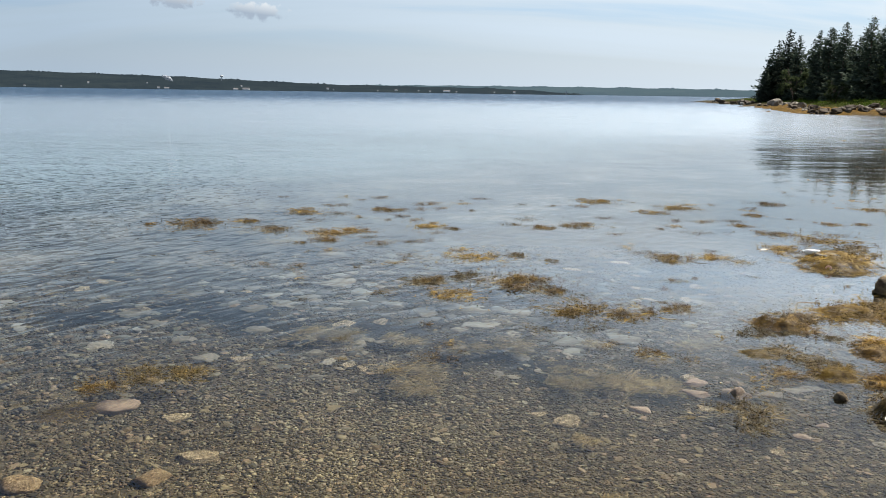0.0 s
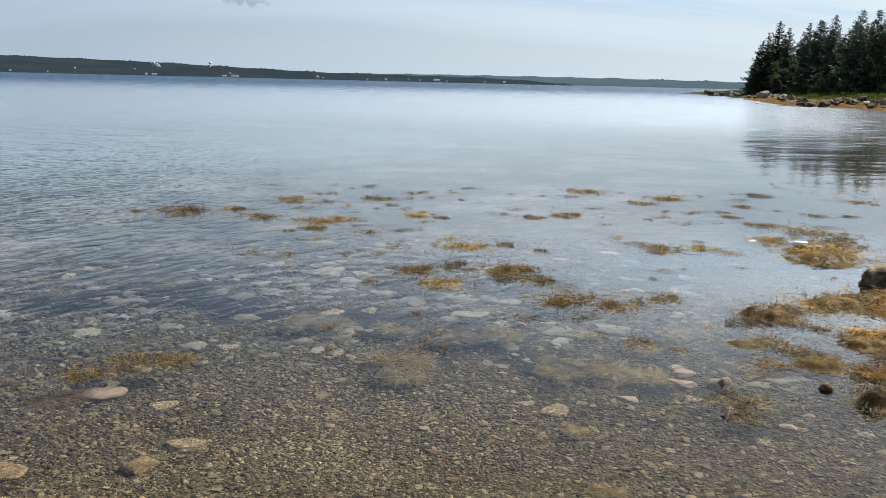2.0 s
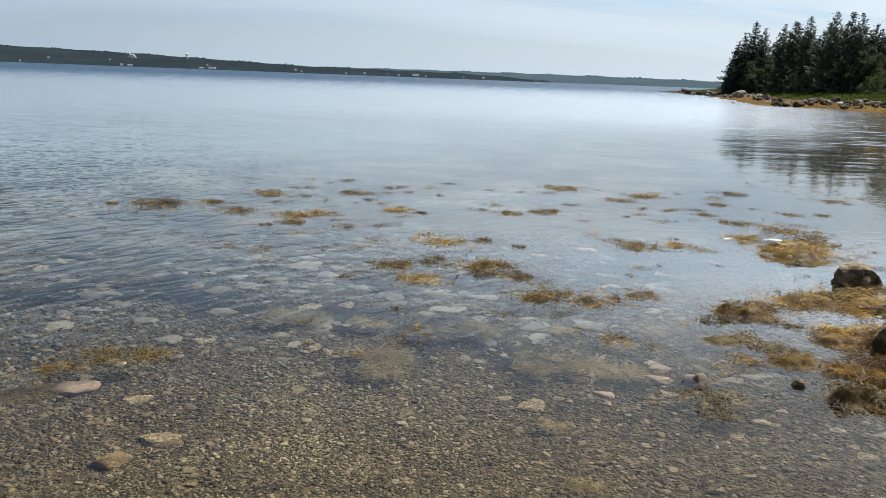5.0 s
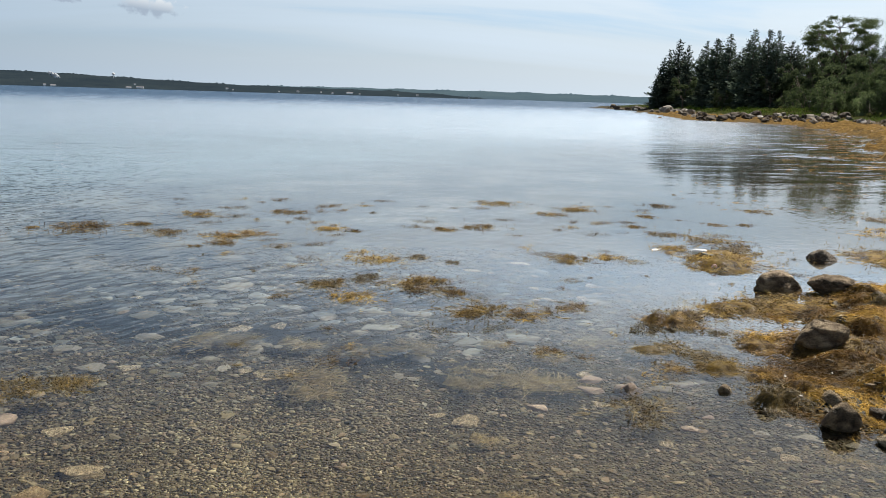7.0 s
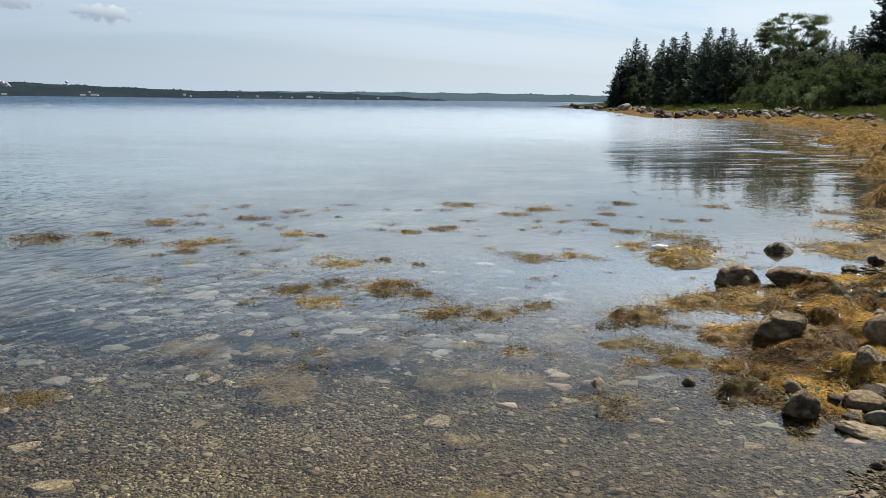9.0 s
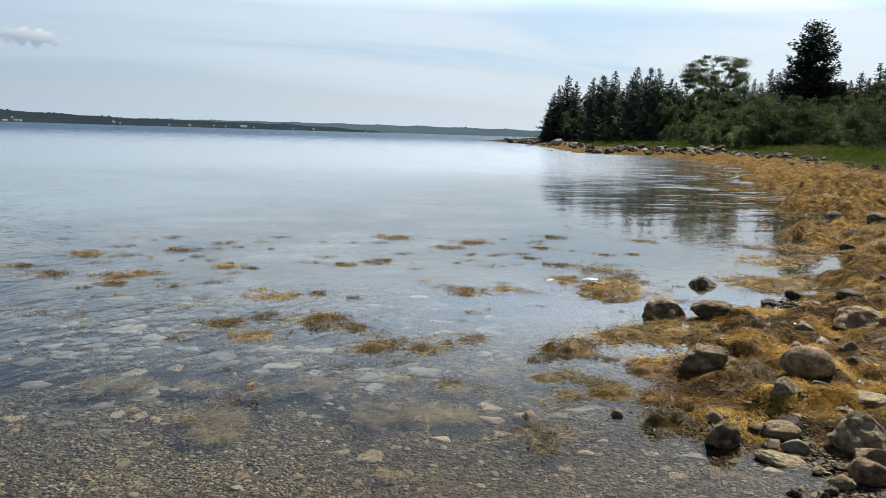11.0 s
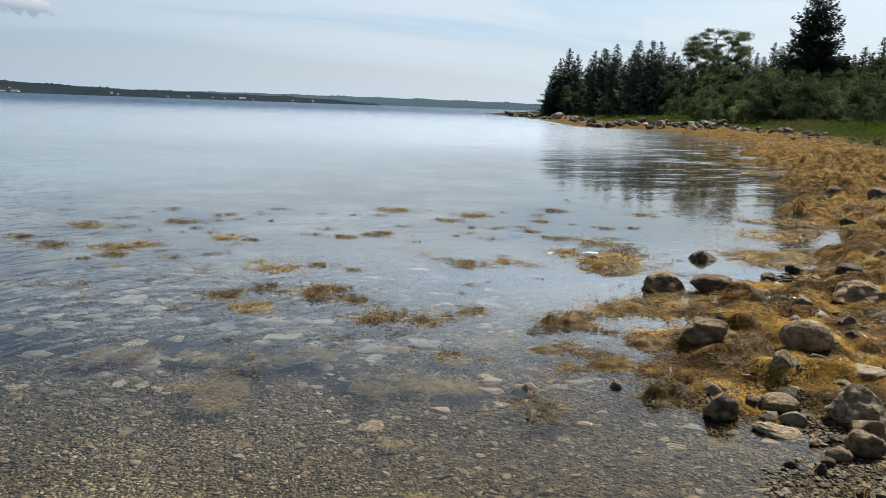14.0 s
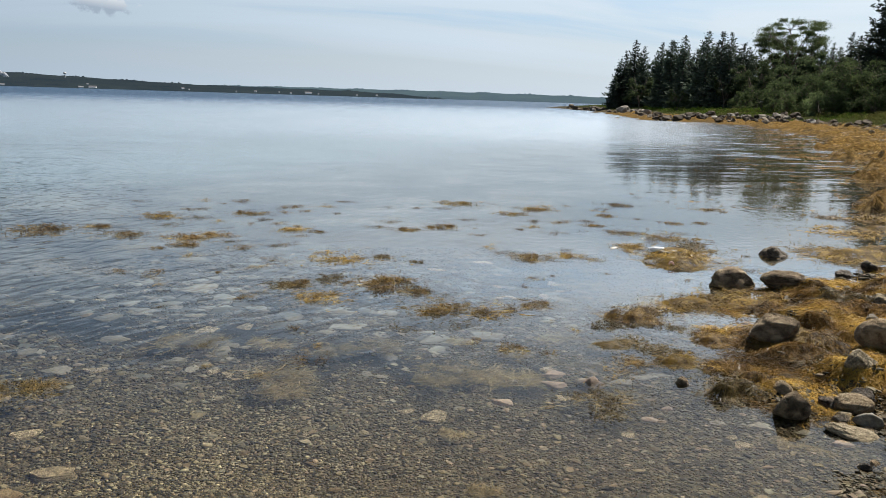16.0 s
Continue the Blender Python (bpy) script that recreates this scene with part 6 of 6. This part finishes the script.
# half-buried weedy lumps on the golden beach
LUMPS = [rock_mesh("shore_stone", 560 + i, 3, STONE["m"], 0.2, 3, 0.7) for i in range(4)]
for q in range(85):
    x, y, r = inland(rng.uniform(33, 50), rng.uniform(0.3, 4.6), rng.uniform(9, 34))
    s = rng.uniform(0.1, 0.27) * min(1.6, r / 14)
    ob = new("shore_stone", LUMPS[rng.randint(4)])
    ob.matrix_basis = pose(x, y, float(ground_height(x, y)) + 0.02, 0, 0, rng.uniform(0, 360)) @ Matrix.Diagonal((s, s * 0.8, s * 0.55, 1))
    tagged(ob, "brown stone half buried in golden rockweed", "stone", "stones in the rockweed")


# ---- the far shore ----
def house(wide, deep, tall):
    """A small gabled house."""
    top = new("house")
    b = bmesh.new()
    bmesh.ops.create_cube(b, size=1.0, matrix=Matrix.Translation((0, 0, tall / 2)) @ Matrix.Diagonal((wide, deep, tall, 1)))
    part("wall", b, WHITE, top)
    rise, e = deep * 0.42, 0.4
    v = np.array([(-wide / 2 - e, -deep / 2 - e, tall), (wide / 2 + e, -deep / 2 - e, tall), (wide / 2 + e, deep / 2 + e, tall), (-wide / 2 - e, deep / 2 + e, tall), (-wide / 2 - e, 0, tall + rise), (wide / 2 + e, 0, tall + rise)])
    me = bpy.data.meshes.new("roof")
    me.from_pydata(v.tolist(), [], [(0, 1, 5, 4), (2, 3, 4, 5), (0, 4, 3), (1, 2, 5), (0, 3, 2, 1)])
    me.materials.append(ROOF)
    part("roof", me, ROOF, top)
    return tagged(top, "white gabled house on the wooded far shore", "house", "houses on the far shore")


HOUSES = [house(7, 5, 3.2), house(20, 7, 3), house(5, 5, 3)]
SPOTS = [(-15.2, 2, 1), (-15.9, 2, 1), (-15.5, 10, 0), (-20.9, 2, 0), (-20.4, 2, 1), (-21.6, 14, 2), (-25.2, 12, 2), (-26.8, 3, 2), (-28.9, 3, 0), (-9.6, 6, 0), (-9.2, 4, 2), (-6.1, 3, 2), (-4.8, 4, 0), (-3.2, 5, 2), (-2.4, 3, 0), (-1.2, 4, 1), (-0.5, 3, 2), (2.2, 3, 2), (3.6, 3, 0), (-31, 3, 0)]
for n, (b, up_by, k) in enumerate(SPOTS):
    x, y = at_bearing(b, 2185)
    copy_thing(HOUSES[k], pose(x, y, up_by, 0, 0, -b + (n * 37) % 40 - 20) @ Matrix.Scale(0.62 + 0.25 * (n % 3 == 0), 4))
for h in HOUSES:
    drop_template(h)

tower = new("water_tower")
b = bmesh.new()
bmesh.ops.create_uvsphere(b, u_segments=16, v_segments=10, radius=4.8, matrix=Matrix.Translation((0, 0, 42)) @ Matrix.Diagonal((1, 1, 0.75, 1)))
part("tank", b, WHITE, tower)
b = bmesh.new()
bmesh.ops.create_cone(b, cap_ends=True, segments=12, radius1=1.6, radius2=1.0, depth=40, matrix=Matrix.Translation((0, 0, 20)))
part("column", b, WHITE, tower)
tower.location = (*at_bearing(-16.8, 2700), 1.5)
tagged(tower, "white water tower standing over the wooded ridge", "water tower")

STEAM, t = blank("steam")
white = node(t, "ShaderNodeBsdfDiffuse", ins={0: (0.6, 0.62, 0.64, 1)})
soft = node(t, "ShaderNodeBsdfTranslucent", ins={0: (0.6, 0.62, 0.64, 1)})
finish(STEAM, t, node(t, "ShaderNodeMixShader", ins={0: 0.5, 1: white.outputs[0], 2: soft.outputs[0]}).outputs[0])
b = bmesh.new()
rng = np.random.RandomState(12)
for q in range(26):
    s = q / 25
    bmesh.ops.create_icosphere(b, subdivisions=2, radius=(2.6 + 2.6 * math.sin(s * 3.0)) * rng.uniform(0.7, 1.2), matrix=Matrix.Translation((24 - 30 * s + rng.uniform(-3, 3), rng.uniform(-3, 3), 13 * s + rng.uniform(-2, 2))))
for v in b.verts:
    v.co += Vector((noise.noise(v.co * 0.4), noise.noise(v.co * 0.4 + Vector((9, 0, 0))), noise.noise(v.co * 0.4 + Vector((0, 9, 0))))) * 1.5
for fc in b.faces:
    fc.smooth = True
me = bpy.data.meshes.new("steam_plume")
b.to_mesh(me)
b.free()
me.materials.append(STEAM)
plume = tagged(new("steam_plume", me), "white steam plume drifting over the far wooded shore", "steam")
plume.scale = (0.75, 0.75, 0.75)
plume.location = (*at_bearing(-20.5, 2150), 23)

boat = new("sailing_boat")
b = bmesh.new()
bmesh.ops.create_cube(b, size=1.0)
for v in b.verts:
    v.co = Vector((v.co.x * (9 if v.co.z > 0 else 7), v.co.y * (2.6 if v.co.z > 0 else 1.4) * (0.35 if v.co.x > 0 else 1), v.co.z * 1.2 + 0.5))
part("hull", b, WHITE, boat)
b = bmesh.new()
bmesh.ops.create_cone(b, cap_ends=True, segments=8, radius1=0.12, radius2=0.06, depth=12, matrix=Matrix.Translation((0.5, 0, 7)))
part("mast", b, WHITE, boat)
b = bmesh.new()
bmesh.ops.create_cone(b, cap_ends=True, segments=3, radius1=3.6, radius2=0.1, depth=10.5, matrix=Matrix.Translation((-1.6, 0, 7.2)) @ Matrix.Diagonal((1, 0.08, 1, 1)))
part("sail", b, WHITE, boat)
boat.location = (*at_bearing(7.3, 2400), 0)
tagged(boat, "small white sailing boat on the open bay", "boat")


# ---- gravel ----
def gravel(label, n, seed, spacing, test, segments, rings, b0=-33, b1=46, r1=8.5, mat=PEBBLE):
    """Thousands of rounded flat pebbles in one sheet of stuff; a pebble grows with its distance."""
    rng = np.random.RandomState(seed)
    b = bmesh.new()
    bmesh.ops.create_uvsphere(b, u_segments=segments, v_segments=rings, radius=0.5)
    bmesh.ops.triangulate(b, faces=b.faces[:])
    tv = np.array([v.co[:] for v in b.verts])
    tf = np.array([[v.index for v in fc.verts] for fc in b.faces])
    b.free()
    x, y, r, rng = sown(n, seed, test, b0, b1, 2.2, r1)
    n = len(x)
    size = spacing * r * np.exp(rng.normal(0, 0.33, n))
    sc = np.stack([size, size * rng.uniform(0.55, 0.9, n), size * rng.uniform(0.2, 0.38, n)], -1)
    shape = tv[None] * sc[:, None] * (1 + 0.22 * rng.normal(0, 1, (n, len(tv), 1)))
    a, tx, ty = rng.uniform(0, 6.28, n), rng.normal(0, 0.22, n), rng.normal(0, 0.22, n)
    ca, sa = np.cos(a)[:, None], np.sin(a)[:, None]
    px, py = shape[..., 0] * ca - shape[..., 1] * sa, shape[..., 0] * sa + shape[..., 1] * ca
    pz = shape[..., 2] + px * tx[:, None] + py * ty[:, None]
    z = ground_height(x, y) + mound(x, y) * wrack_share(x, y) + sc[:, 2] * 0.32
    v = np.stack([px + x[:, None], py + y[:, None], pz + z[:, None]], -1)
    f = (np.arange(n) * len(tv))[:, None, None] + tf
    return tagged(new("gravel", grid_mesh("gravel", v, f.reshape(-1, 3), mat, rings == 2)), label, "gravel", kind="stuff")


def bare_bottom(x, y):
    d = -shore_distance(x, y)
    return (1 - 0.85 * shade_share(x, y)) * (1 - 0.8 * wrack_share(x, y)) * (1 - 0.9 * smoothstep(d + 1.1 * waves2(x, y, 2.0, 33), 3.9, 6.2)) * (1 - smoothstep(d, 5.5, 11.0))


gravel("small grey and brown pebbles covering the shallow bottom", 115000, 95, 0.0053, bare_bottom, 4, 2)
gravel("larger rounded pebbles scattered over the gravel bottom", 7000, 96, 0.0088, bare_bottom, 6, 4)


def dry_beach(x, y):
    return smoothstep(shore_level(x, y), -0.08, 0.08) * (1 - wrack_share(x, y))


gravel("loose sunlit pebbles on the beach beside the boulders", 12000, 97, 0.007, dry_beach, 5, 3, 34, 52, 5.0)


def sandy_patch(x, y):
    return 0.8 * np.exp(-((x + 0.48) / 0.65) ** 2 - ((y - 3.55) / 0.6) ** 2 + 0.35 * waves2(x, y, 0.6, 48))


gravel("pale sandy pebbles in a lighter patch of the bottom", 50000, 98, 0.0054, sandy_patch, 4, 2, -30, 12, 5.2, SANDY)
